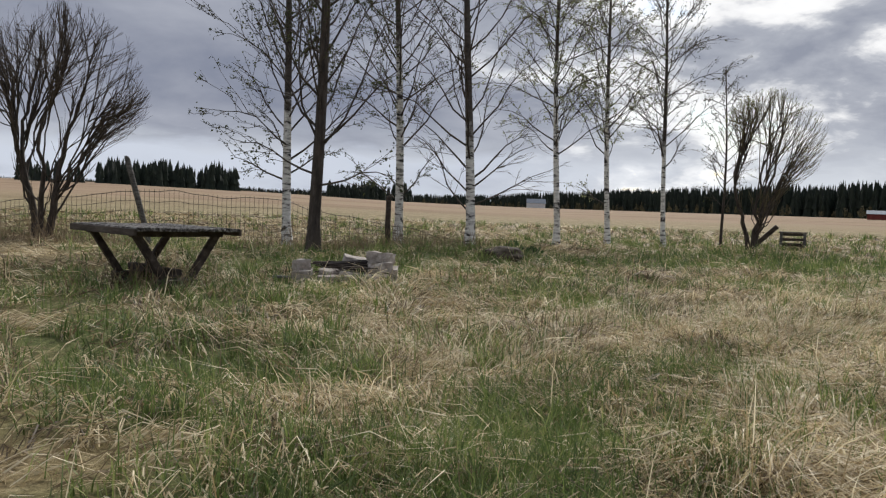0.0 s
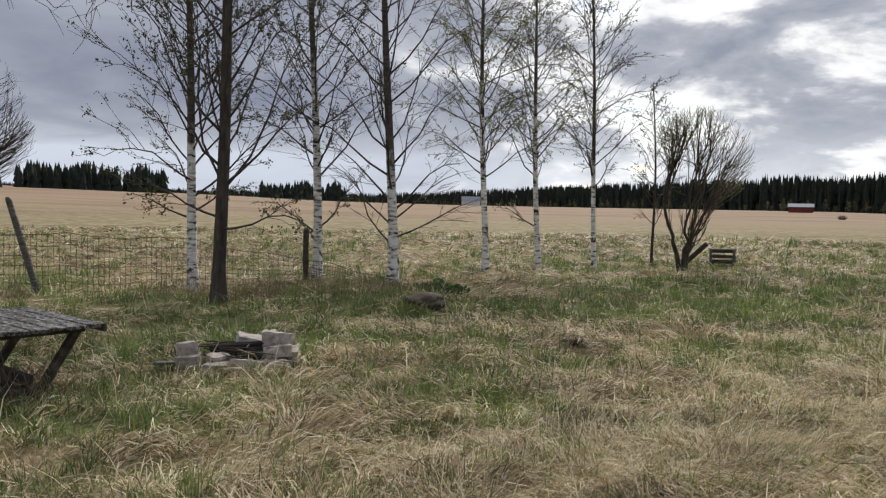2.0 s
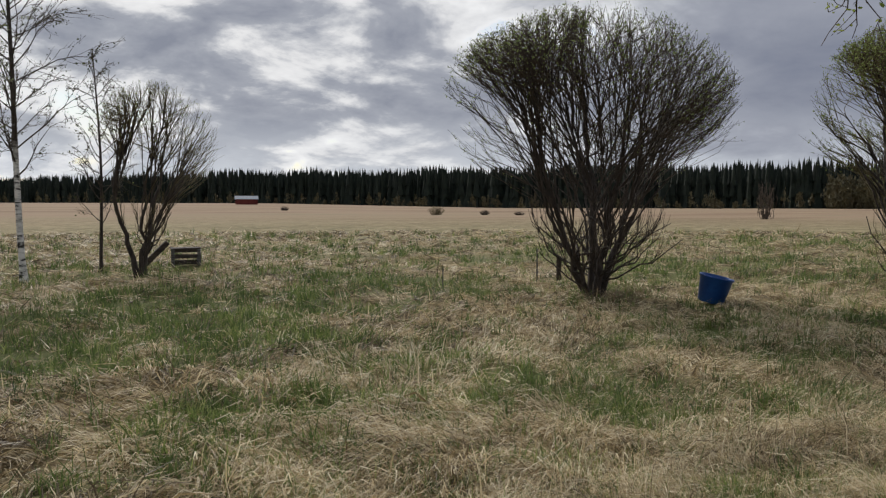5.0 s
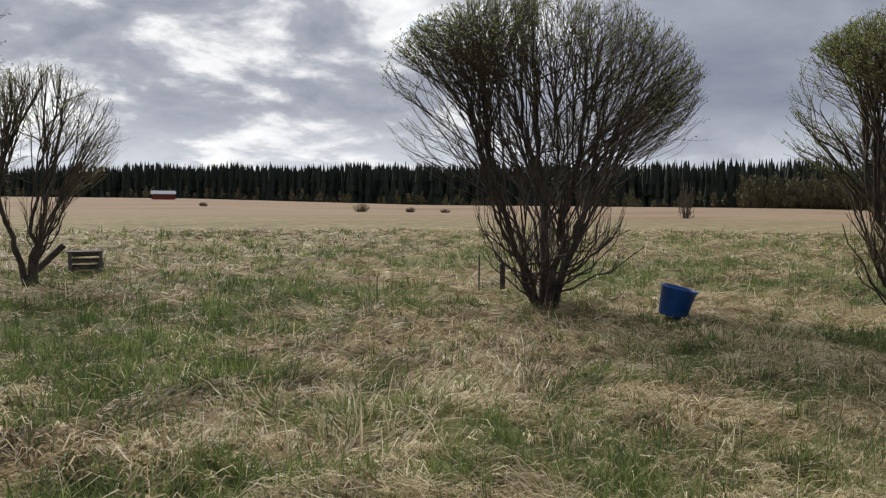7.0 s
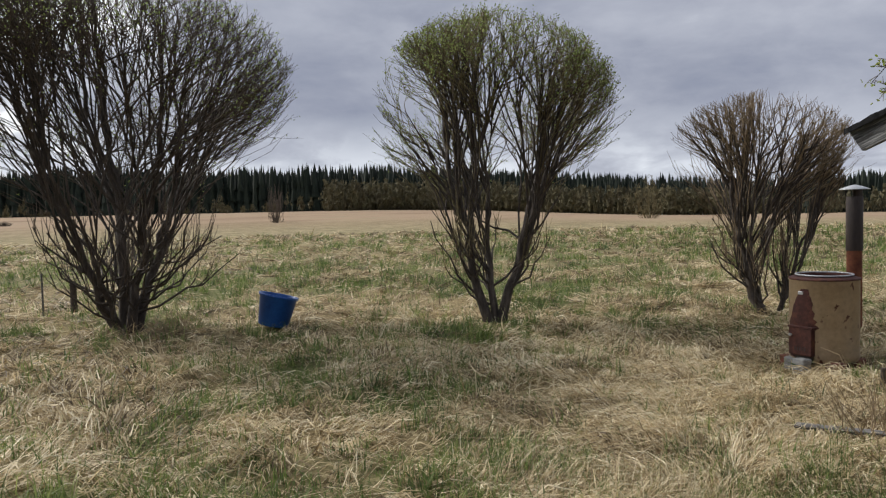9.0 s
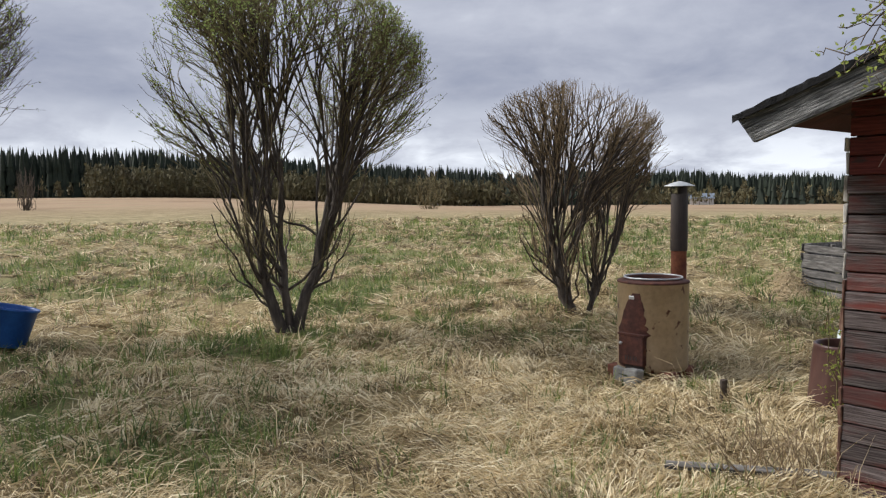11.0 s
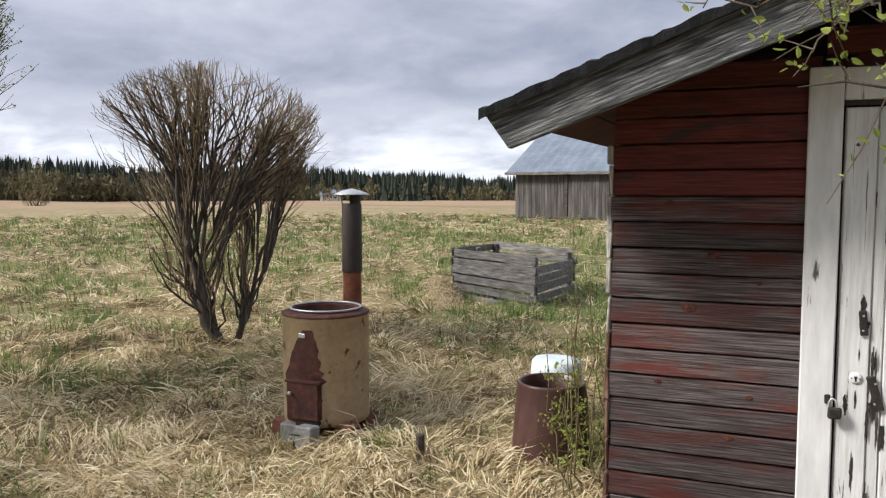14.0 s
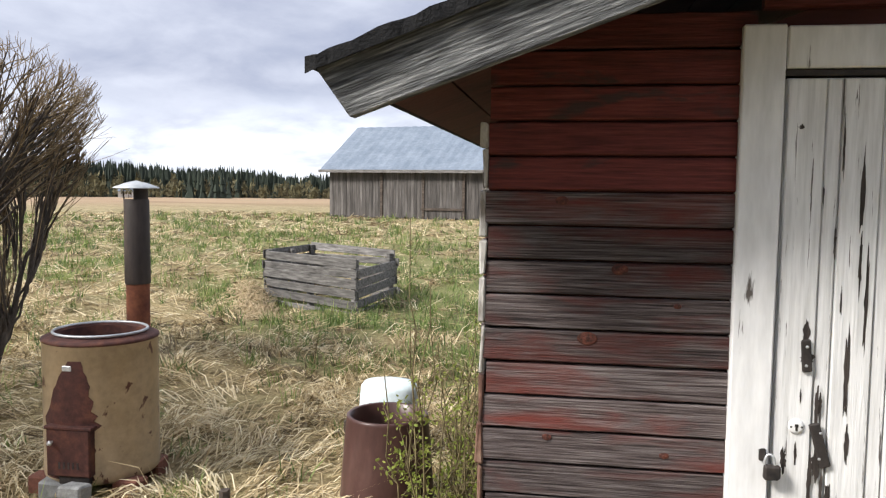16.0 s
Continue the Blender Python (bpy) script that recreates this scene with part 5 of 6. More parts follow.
def wash_tub():
    x, y = 9.38, 2.36
    o = thing("enamel_tub", x, y, ground_at(x, y), 25, "upturned white enamel tub behind a clay planter", "tub")
    bm = lathe([(0.195, 0.0), (0.199, 0.012), (0.188, 0.022), (0.172, 0.36), (0.165, 0.42), (0.145, 0.443), (0.10, 0.447), (0.0, 0.442)], 48)
    for v in bm.verts:
        v.co.y *= 0.82
        k = math.cos(10 * math.atan2(v.co.y, v.co.x)) * (0.006 if 0.03 < v.co.z < 0.40 else 0.0)
        v.co.x, v.co.y = v.co.x * (1 + k), v.co.y * (1 + k)
    part("body", bm, WHITE_ENAMEL, o, "", True)
    t = Tubes()
    a = np.linspace(0, 2 * math.pi, 41)
    t.add(np.stack([0.199 * np.cos(a), 0.163 * np.sin(a), np.full(41, 0.012)], 1), np.full(41, 0.010), 6)
    t.mesh("rolled_edge", WHITE_ENAMEL, o)


wash_tub()


def wooden_stake(x, y, h, r, label, lean=(0, 0), mat=None, tip=0.6, sides=9, name="wooden_stake", category="stake"):
    rng = random.Random(int(x * 100))
    o = thing(name, x, y, ground_at(x, y), rng.uniform(0, 90), label, category)
    bm = lathe([(r * 0.95, -0.15), (r, h * 0.5), (r * 0.95, h * 0.97), (r * tip, h), (0.0, h * 0.985)], sides)
    for v in bm.verts:
        v.co += Vector((lean[0] * v.co.z, lean[1] * v.co.z, 0)) + Vector([rng.uniform(-0.1, 0.1) * r for _ in range(3)])
    part("post", bm, mat or DARK_WOOD, o)
    return o


wooden_stake(9.2, 3.40, 0.15, 0.026, "short weathered stake in the straw")
wooden_stake(9.9, 2.3, 0.10, 0.022, "short weathered stake in the straw")


def loose_plank(x, y, rz, length, w, label):
    o = part("plank", box_bm(-length / 2, -w / 2, 0.0, length / 2, w / 2, 0.022, 0.004, 0.004), GREY_WOOD)
    o.matrix_basis = pose(x, y, ground_at(x, y) + 0.045, 0, 1.5, rz)
    tagged(o, label, "plank")


loose_plank(7.56, 3.86, 72.5, 0.78, 0.07, "pale weathered plank lying in the grass by the shed")
loose_plank(-1.46, 7.22, 12, 0.26, 0.08, "pale plank lying beside the fire ring")


# ---- plank crate (compost bin) ----
def crate():
    rng = random.Random(12)
    C, Lc, Rc = Vector((13.72, -0.28, 0)), Vector((15.45, 0.02, 0)), Vector((14.65, -1.52, 0))
    Bk = Lc + Rc - C
    z = ground_at(14.9, -0.7) - 0.02
    o = thing("compost_bin", C.x, C.y, z, 0, "grey plank compost bin with gaps between its boards", "compost bin")
    sides = ((C, Lc), (C, Rc), (Lc, Bk), (Rc, Bk))
    for p, q in sides:
        p, q = p - C, q - C
        d = (q - p).normalized()
        nrm = Vector((d.y, -d.x, 0))
        rows = 5 if (p - q).length < 1.7 and p.length < 0.01 else 6
        for i in range(rows):
            zz = 0.05 + i * 0.122
            a = p - d * rng.uniform(0.0, 0.08) + nrm * rng.uniform(-0.014, 0.014)
            b = q + d * rng.uniform(0.0, 0.08) + nrm * rng.uniform(-0.014, 0.014)
            part("board", beam((a.x, a.y, zz + rng.uniform(-0.018, 0.018)), (b.x, b.y, zz + rng.uniform(-0.022, 0.022)), 0.022, rng.uniform(0.094, 0.114), 0.004, 0.008, rng), GREY_WOOD, o)
    for p in (C, Lc, Rc, Bk, (C + Lc) / 2, (Lc + Bk) / 2):
        c = p - C + ((C + Bk) / 2 - p).normalized() * 0.07
        part("post", box_bm(c.x - 0.035, c.y - 0.035, -0.15, c.x + 0.035, c.y + 0.035, 0.70 + rng.uniform(-0.03, 0.03), 0.005), GREY_WOOD, o)


crate()


RAKED = surface("raked_straw", [(0.3, (0.30, 0.215, 0.12)), (0.6, (0.50, 0.40, 0.25)), (0.8, (0.62, 0.52, 0.35))], 18, relief=0.2)


def straw_heap():
    rng = np.random.RandomState(3)
    t = Tubes()
    for _ in range(1100):
        u, v = rng.uniform(0, 1), rng.normal() * 0.15
        x, y = -0.9 + 1.5 * u, v
        h = 0.30 * (0.15 + u) * max(0.0, 1 - (v / 0.36) ** 2) * rng.uniform(0.4, 1.0)
        a = rng.normal() * 0.5
        L = rng.uniform(0.1, 0.25)
        p = np.array((x, y, h))
        t.add([p, p + np.array((math.cos(a), math.sin(a), 0.15)) * L * 0.5, p + np.array((math.cos(a), math.sin(a), -0.15)) * L], [0.004, 0.004, 0.002], 3)
    o = thing("straw_heap", 14.75, 0.55, ground_at(14.75, 0.55) - 0.02, -20, "low heap of raked pale straw beside the compost bin", "straw heap", kind="stuff")
    t.mesh("straw", RAKED, o)


straw_heap()


# ---- blue tub ----
def blue_tub():
    x, y = 11.3, 9.5
    o = thing("plastic_tub", x, y, ground_at(x, y) + 0.02, 20, "tilted round blue plastic tub on the grass", "tub", rx=5, ry=10)
    o.matrix_basis = Matrix.Translation((x, y, ground_at(x, y) + 0.03)) @ Matrix.Rotation(radians(13), 4, Vector((0.85, 0.52, 0)))
    part("bowl", lathe([(0.0, 0.0), (0.165, 0.0), (0.178, 0.012), (0.222, 0.345), (0.236, 0.352), (0.240, 0.365), (0.236, 0.378), (0.220, 0.378), (0.212, 0.36), (0.170, 0.02), (0.0, 0.018)], 48), BLUE, o, "", True)
    for s in (-1, 1):
        t = Tubes()
        a = np.linspace(0, math.pi, 9)
        t.add(np.stack([s * (0.232 + 0.028 * np.sin(a)), 0.055 * np.cos(a), np.full(9, 0.362)], 1), np.full(9, 0.008), 6)
        t.mesh("handle", BLUE, o)


blue_tub()
wooden_stake(11.95, 12.9, 0.46, 0.045, "short dark post beside the broad willow")
wooden_stake(11.6, 13.1, 0.62, 0.014, "thin pale stick standing in the grass", (0.03, 0), GREY_WOOD)
wooden_stake(9.5, 13.2, 0.40, 0.010, "thin pale stick standing in the grass", (0.02, 0), GREY_WOOD)


# ---- old timber box by the small willow ----
def timber_box():
    o = thing("timber_box", 8.25, 20.6, ground_at(8.25, 20.6), -20, "collapsed dark timber box by a willow", "timber box")
    o.scale = (0.72, 0.72, 0.66)
    rng = random.Random(2)
    for z in (0.10, 0.30, 0.50):
        part("beam", beam((-0.40, -0.32, z), (0.42, -0.32, z + 0.01), 0.07, 0.10, 0.01, 0.01, rng), DARK_WOOD, o)
        part("beam", beam((-0.40, 0.32, z), (0.42, 0.32, z), 0.07, 0.10, 0.01, 0.01, rng), DARK_WOOD, o)
    for x in (-0.38, 0.38):
        part("beam", beam((x, -0.36, 0.2), (x, 0.36, 0.2), 0.09, 0.12, 0.01, 0.01, rng), GREY_WOOD, o)
        part("post", box_bm(x - 0.05, -0.40, -0.1, x + 0.05, -0.33, 0.56, 0.008), GREY_WOOD, o)
    for i in range(4):
        part("lid_board", beam((-0.46, -0.30 + i * 0.2, 0.58), (0.46, -0.30 + i * 0.2, 0.585), 0.17, 0.03, 0.004, 0.006, rng), DARK_WOOD, o)
    part("prop", beam((-1.25, -0.40, 0.0), (-0.52, -0.36, 0.80), 0.17, 0.16, 0.015, 0.01, rng), DARK_WOOD, o, "leaning squared timber")


timber_box()


# ---- table ----
def table():
    x, y = -2.35, 6.35
    rng = random.Random(21)
    o = thing("garden_table", x, y, ground_at(x, y), -42, "low weathered wooden table with a lichen-grey plank top", "table")
    L, W, T = 1.22, 0.84, 0.50
    for i in range(7):
        y0 = -W / 2 + i * W / 7
        e0, e1 = rng.uniform(-0.02, 0.02), rng.uniform(-0.02, 0.02)
        part("top_board", box_bm(-L / 2 + e0, y0 + 0.004, T - 0.028 + rng.uniform(-0.004, 0.004), L / 2 + e1, y0 + W / 7 - 0.003, T, 0.004, 0.004, rng), MOSSY_TOP, o)
    for s in (-1, 1):
        part("rail", box_bm(s * 0.40 - 0.03, -W / 2 + 0.04, T - 0.075, s * 0.40 + 0.03, W / 2 - 0.04, T - 0.032, 0.004), DARK_WOOD, o)
        for d in (-1, 1):
            part("leg", beam((s * 0.40, d * 0.06, 0.02), (s * 0.40, d * (W / 2 - 0.08), T - 0.05), 0.055, 0.055, 0.005, 0.003, rng), DARK_WOOD, o)
        part("foot", box_bm(s * 0.40 - 0.05, -0.16, -0.06, s * 0.40 + 0.05, 0.16, 0.10, 0.01, 0.008, rng), DARK_WOOD, o)
    part("edge_board", box_bm(-L / 2, -W / 2 - 0.022, T - 0.06, L / 2, -W / 2 + 0.002, T - 0.008, 0.004), DARK_WOOD, o)
    part("edge_board", box_bm(-L / 2, W / 2 - 0.002, T - 0.06, L / 2, W / 2 + 0.022, T - 0.008, 0.004), DARK_WOOD, o)
    part("stretcher", box_bm(-0.42, -0.035, 0.11, 0.42, 0.035, 0.17, 0.006), DARK_WOOD, o)


table()


CHAR = surface("charred_wood", [(0.3, (0.012, 0.010, 0.009)), (0.6, (0.045, 0.036, 0.030)), (0.8, (0.12, 0.095, 0.08))], 22, (0.2, 1, 1), relief=0.9)


# ---- ring of stones for a fire ----
def fire_ring():
    rng = random.Random(14)
    cx, cy = -0.86, 7.25
    group = "stones of the fire ring"
    lay = ((-0.52, -0.06, 0.0, 0.20, 0.18, 0.15, 10), (-0.55, -0.02, 0.12, 0.16, 0.16, 0.15, 28), (-0.20, -0.33, 0.0, 0.20, 0.16, 0.12, -10), (0.05, -0.35, 0.02, 0.26, 0.18, 0.14, 5), (0.30, -0.26, 0.0, 0.24, 0.18, 0.15, 30), (0.33, -0.16, 0.15, 0.24, 0.19, 0.12, 12), (0.36, -0.02, 0.26, 0.16, 0.17, 0.12, -15), (0.22, 0.05, 0.24, 0.12, 0.2, 0.15, 8), (0.36, 0.08, 0.0, 0.2, 0.24, 0.22, 5), (0.10, 0.26, 0.0, 0.28, 0.2, 0.18, -6), (0.02, 0.24, 0.18, 0.32, 0.2, 0.12, 10), (-0.24, 0.22, 0.0, 0.26, 0.2, 0.2, 14), (-0.22, -0.18, 0.10, 0.18, 0.14, 0.08, 40))
    z = ground_at(cx, cy)
    for x, y, z0, w, d, h, rz in lay:
        x, y, z0, w, d, h = x * 0.85, y * 0.85, z0 * 0.78, w * 0.92, d * 0.9, h * 0.80
        bm = box_bm(-w / 2, -d / 2, 0, w / 2, d / 2, h)
        bmesh.ops.subdivide_edges(bm, edges=list(bm.edges), cuts=2, use_grid_fill=True)
        for v in bm.verts:
            k = Vector((abs(v.co.x) / (w / 2), abs(v.co.y) / (d / 2), abs(v.co.z - h / 2) / (h / 2)))
            if sorted(k)[1] > 0.9:
                v.co = Vector((v.co.x * 0.92, v.co.y * 0.92, h / 2 + (v.co.z - h / 2) * 0.94))
            v.co += Vector([rng.uniform(-0.007, 0.007) for _ in range(3)])
        o = part("stone", bm, STONE)
        o.matrix_basis = pose(cx + x, cy + y, z + z0 - 0.02, rng.uniform(-9, 9), rng.uniform(-9, 9), rz + rng.uniform(-8, 8))
        tagged(o, "rough pale squared stone of a fire ring", "stone", group)
    bm = lathe([(0.0, 0.05), (0.18, 0.04), (0.32, 0.0), (0.34, -0.05)], 20)
    for v in bm.verts:
        v.co.z += rng.uniform(-0.015, 0.015)
    o = part("ash_bed", bm, ASH)
    o.matrix_basis = pose(cx, cy, z)
    tagged(o, "charred earth and ash inside the fire ring", "ash")
    log = part("charred_log", beam((-0.30, 0.03, 0.13), (0.20, 0.0, 0.18), 0.08, 0.07, 0.02, 0.012, rng), CHAR)
    log.matrix_basis = pose(cx, cy, z)
    tagged(log, "charred half-burnt log lying across the fire ring", "log")
    t = Tubes()
    r2 = np.random.RandomState(4)
    for _ in range(26):
        a = r2.uniform(0, 6.28)
        p = np.array((r2.normal() * 0.12 - 0.06, r2.normal() * 0.10 - 0.02, 0.10 + r2.uniform(0, 0.08)))
        d = np.array((math.cos(a), math.sin(a) * 0.6, r2.normal() * 0.12)) * r2.uniform(0.12, 0.24)
        t.add([p - d, p + r2.normal(size=3) * 0.01, p + d], [0.006, 0.008, 0.005], 5)
    o = thing("stick_pile", cx, cy, z, 0, "dry sticks piled inside the fire ring", "sticks", kind="stuff")
    t.mesh("sticks", DARK_WOOD, o)


fire_ring()


# ---- wire fence ----
def fence():
    o = thing("wire_fence", -4.9, 12.4, ground_at(-4.9, 12.4), 0, "sagging rusty wire mesh fence between old posts", "fence")
    line = ((-9.6, 13.6, 0.62), (-7.2, 13.0, 0.62), (-4.92, 12.45, 0.88), (-3.3, 13.4, 0.78), (-1.42, 14.75, 0.36), (-0.3, 14.2, 0.22), (0.9, 13.7, 0.03))
    rng = np.random.RandomState(6)

    def at(u):
        k = min(int(u), len(line) - 2)
        f = u - k
        a, b = np.array(line[k]), np.array(line[k + 1])
        return a + (b - a) * f
    us = np.linspace(0, len(line) - 1.001, 150)
    pts = np.array([at(u) for u in us])
    g = height(pts[:, 0], pts[:, 1])
    base = np.array((-4.9, 12.4, ground_at(-4.9, 12.4)))
    sway = vnoise(us * 2, us * 0, 1.0, 3) * 0.10 - 0.05
    for i, f in enumerate((0.02, 0.16, 0.30, 0.45, 0.62, 0.81, 1.0)):
        t = Tubes()
        q = np.stack([pts[:, 0] + sway * f, pts[:, 1] - sway * f, g + pts[:, 2] * f + 0.012 * np.sin(us * 9 + i)], 1) - base
        t.add(q, np.full(len(q), 0.0038 if f < 1 else 0.0055), 4)
        t.mesh("line_wire", WIRE, o)
    for i in range(0, 150):
        t = Tubes()
        fs = np.linspace(0, 1, 4)
        q = np.stack([pts[i, 0] + sway[i] * fs, pts[i, 1] - sway[i] * fs, g[i] + pts[i, 2] * fs + (fs == 1) * 0.03], 1) - base
        t.add(q, np.full(4, 0.0034), 3)
        t.mesh("stay_wire", WIRE, o)


fence()
wooden_stake(-4.94, 12.4, 1.40, 0.045, "grey leaning fence post with a split top", (-0.28, 0.05), GREY_WOOD, name="fence_post", category="fence post")
wooden_stake(-1.42, 14.75, 0.90, 0.05, "dark upright fence post beside a birch", (0, 0), DARK_WOOD, name="fence_post", category="fence post")


# ---- low growth ----
def sapling(seed, x, y, h, n, leaf, label, spread=0.16, nleaf=10, size=0.022, mat=None):
    rng = np.random.RandomState(seed)
    o = thing("sapling", x, y, ground_at(x, y), label=label, category="sapling", group="young shoots by the shed")
    t, lv = Tubes(), Leaves(rng)
    for i in range(n):
        a = rng.uniform(0, 6.28)
        hh = h * rng.uniform(0.5, 1.0) if i else h
        q = np.array((spread * math.cos(a), spread * math.sin(a), hh))
        p = curve_pts((rng.normal() * 0.03, rng.normal() * 0.03, -0.05), q, True, rng, 7, 0.03)
        t.add(p, np.linspace(0.0055, 0.0024, 7), 5)
        for _ in range(6):
            b = along(p, rng.uniform(0.3, 0.95))
            e = b + rng.normal(size=3) * (0.07, 0.07, 0.03) + (0, 0, 0.07)
            t.add([b, (b + e) / 2, e], [0.0022, 0.0018, 0.001], 3)
            for _ in range(nleaf):
                lv.add(b + (e - b) * rng.uniform(0.2, 1.05) + rng.normal(size=3) * 0.012, size)
    t.mesh("stem", TWIG_OLIVE, o)
    lv.mesh("leaves", leaf, o, folded=True)


sapling(1, 8.30, 2.98, 1.0, 7, LEAF_SAP, "young birch shoot with fresh yellow-green leaves", 0.16, 9)
SHOOTS = "thin upright shoots with tiny leaves by the shed corner"
for sd, sx, sy, sh, sn in ((2, 8.45, 2.72, 0.62, 7), (3, 8.70, 2.45, 0.75, 8), (5, 8.55, 2.68, 0.50, 9), (6, 8.80, 2.25, 0.85, 7), (7, 8.28, 2.62, 0.55, 7), (8, 9.05, 2.12, 0.70, 8)):
    sapling(sd, sx, sy, sh, sn, LEAF_SAP, SHOOTS, 0.17, 6, 0.018)
sapling(4, 8.98, 2.46, 1.36, 3, BUD_GREEN, "tall bare shoot with few leaves", 0.14, 1, 0.014)


def overhang(seed, x, y, h, r, arms, bark, leaf, size, nleaf, label, name, spread=0.20):
    """A tree whose stem stands beside the way; its long arms reach over it."""
    rng = np.random.RandomState(seed)
    o = thing(name, x, y, ground_at(x, y), label=label, category="tree")
    tr, lm, tw, lv = Tubes(), Tubes(), Tubes(), Leaves(rng)
    stem = curve_pts((0, 0, -0.15), (0.1, 0.05, h), False, rng, 8, 0.015)
    tr.add(stem, np.linspace(r, r * 0.4, 8), 10)
    for t0, tip, n, hang in arms:
        s = along(stem, t0)
        p = curve_pts(s, np.array(tip) - (x, y, ground_at(x, y)), False, rng, 9, 0.03)
        lm.add(p, np.linspace(r * 0.28, 0.004, 9), 6)
        for _ in range(n):
            b = along(p, rng.uniform(0.55, 1.0))
            e = b + rng.normal(size=3) * (spread, spread, spread * 0.6) + (0, 0, -hang)
            q = curve_pts(b, e, False, rng, 5, 0.06)
            tw.add(q, np.linspace(0.004, 0.0014, 5), 3)
            for _ in range(3):
                b2 = along(q, rng.uniform(0.2, 1))
                e2 = b2 + rng.normal(size=3) * 0.06 + (0, 0, -hang * 0.25)
                tw.add([b2, (b2 + e2) / 2 + rng.normal(size=3) * 0.006, e2], [0.002, 0.0016, 0.001], 3)
                for _ in range(nleaf):
                    lv.add(b2 + (e2 - b2) * rng.uniform(0.4, 1.1) + rng.normal(size=3) * 0.01, size)
    tr.mesh("trunk", bark, o)
    lm.mesh("branching", BARK, o)
    tw.mesh("crown", TWIG, o)
    lv.mesh("leaves", leaf, o, folded=True)


overhang(41, 5.0, 2.6, 3.6, 0.09, ((0.55, (6.13, 4.03, 1.82), 44, 0.06), (0.6, (6.18, 3.90, 1.95), 48, 0.08), (0.5, (6.04, 3.96, 1.62), 26, 0.06), (0.62, (6.06, 4.10, 1.92), 40, 0.06), (0.85, (4.3, 4.70, 2.10), 30, 0.06)), BARK, LEAF_SAP, 0.021, 4, "leafing tree by the shed door with hanging branches", "leafing_tree", 0.13)
overhang(42, -4.4, 3.1, 5.0, 0.12, ((0.52, (-1.5, 5.2, 2.46), 30, 0.20), (0.48, (-1.95, 5.2, 2.38), 30, 0.20), (0.55, (-1.15, 5.4, 2.58), 24, 0.20)), BIRCH_BARK, LEAF_DARK, 0.02, 0, "birch with thin hanging bare twigs", "birch_tree")


def herb_clump(seed, x, y, r, n, label):
    rng = np.random.RandomState(seed)
    lv = Leaves(rng)
    for _ in range(n):
        a, d = rng.uniform(0, 6.28), r * math.sqrt(rng.uniform(0, 1))
        lv.add((d * math.cos(a), d * math.sin(a), rng.uniform(0, 0.22) * (1.2 - d / r)), 0.09)
    o = thing("herb_clump", x, y, ground_at(x, y), label=label, category="plant")
    lv.mesh("leaves", LEAF_HERB, o)


LEAF_HERB = leaf_material("dark_green_leaves", (0.03, 0.06, 0.02), (0.08, 0.13, 0.05))
herb_clump(5, 0.85, 13.0, 0.5, 420, "clump of dark green leaves beside an earth mound")
bm = bmesh.new()
bmesh.ops.create_icosphere(bm, subdivisions=4, radius=0.30)
for v in bm.verts:
    v.co += v.normal * (noise.noise(v.co * 5) * 0.07 + noise.noise(v.co * 17) * 0.03)
    v.co.z *= 0.42
mound = part("earth_mound", bm, SOIL, smooth=True)
mound.matrix_basis = pose(0.66, 11.1, ground_at(0.66, 11.1) - 0.03)
tagged(mound, "low mound of dark bare earth in the grass", "mound")


def dead_brush(seed, x, y, rx, ry, n, h, label):
    """A tangle of last year's brown stalks."""
    rng = np.random.RandomState(seed)
    t = Tubes()
    z0 = ground_at(x, y)
    for _ in range(n):
        a, d = rng.uniform(0, 6.28), math.sqrt(rng.rand())
        px, py = rx * d * math.cos(a), ry * d * math.sin(a)
        p = np.array((px, py, ground_at(x + px, y + py) - z0 - 0.02))
        q = p + np.array((rng.normal() * 0.13, rng.normal() * 0.13, h * rng.uniform(0.1, 1.0) ** 1.6 * (1.2 - 0.7 * d) + 0.04))
        t.add(curve_pts(p, q, True, rng, 4, 0.07), np.linspace(0.0045, 0.002, 4), 3)
    o = thing("dead_brush", x, y, z0, label=label, category="dry stalks", kind="stuff")
    t.mesh("stalks", DEAD_STALK, o)


DEAD_STALK = surface("dead_brown_stalks", [(0.3, (0.18, 0.125, 0.075)), (0.6, (0.33, 0.25, 0.155)), (0.8, (0.48, 0.39, 0.26))], 14, relief=0.2)
dead_brush(1, -0.6, 12.5, 1.8, 1.0, 1000, 0.42, "tangle of dead brown stalks at the foot of the birches")
dead_brush(2, -2.6, 12.3, 1.3, 0.7, 500, 0.36, "dead brown stalks along the wire fence")
dead_brush(3, -6.2, 11.6, 1.5, 0.7, 700, 0.5, "dead brown stalks around a willow's foot")
dead_brush(4, -2.3, 6.1, 0.65, 0.35, 350, 0.30, "dry stalks around the table's feet")
dead_brush(5, 10.6, 10.75, 0.7, 0.5, 350, 0.25, "dry stalks around a willow's foot")
dead_brush(6, 7.6, 3.7, 0.35, 0.3, 160, 0.40, "dry stalks by the shed corner")


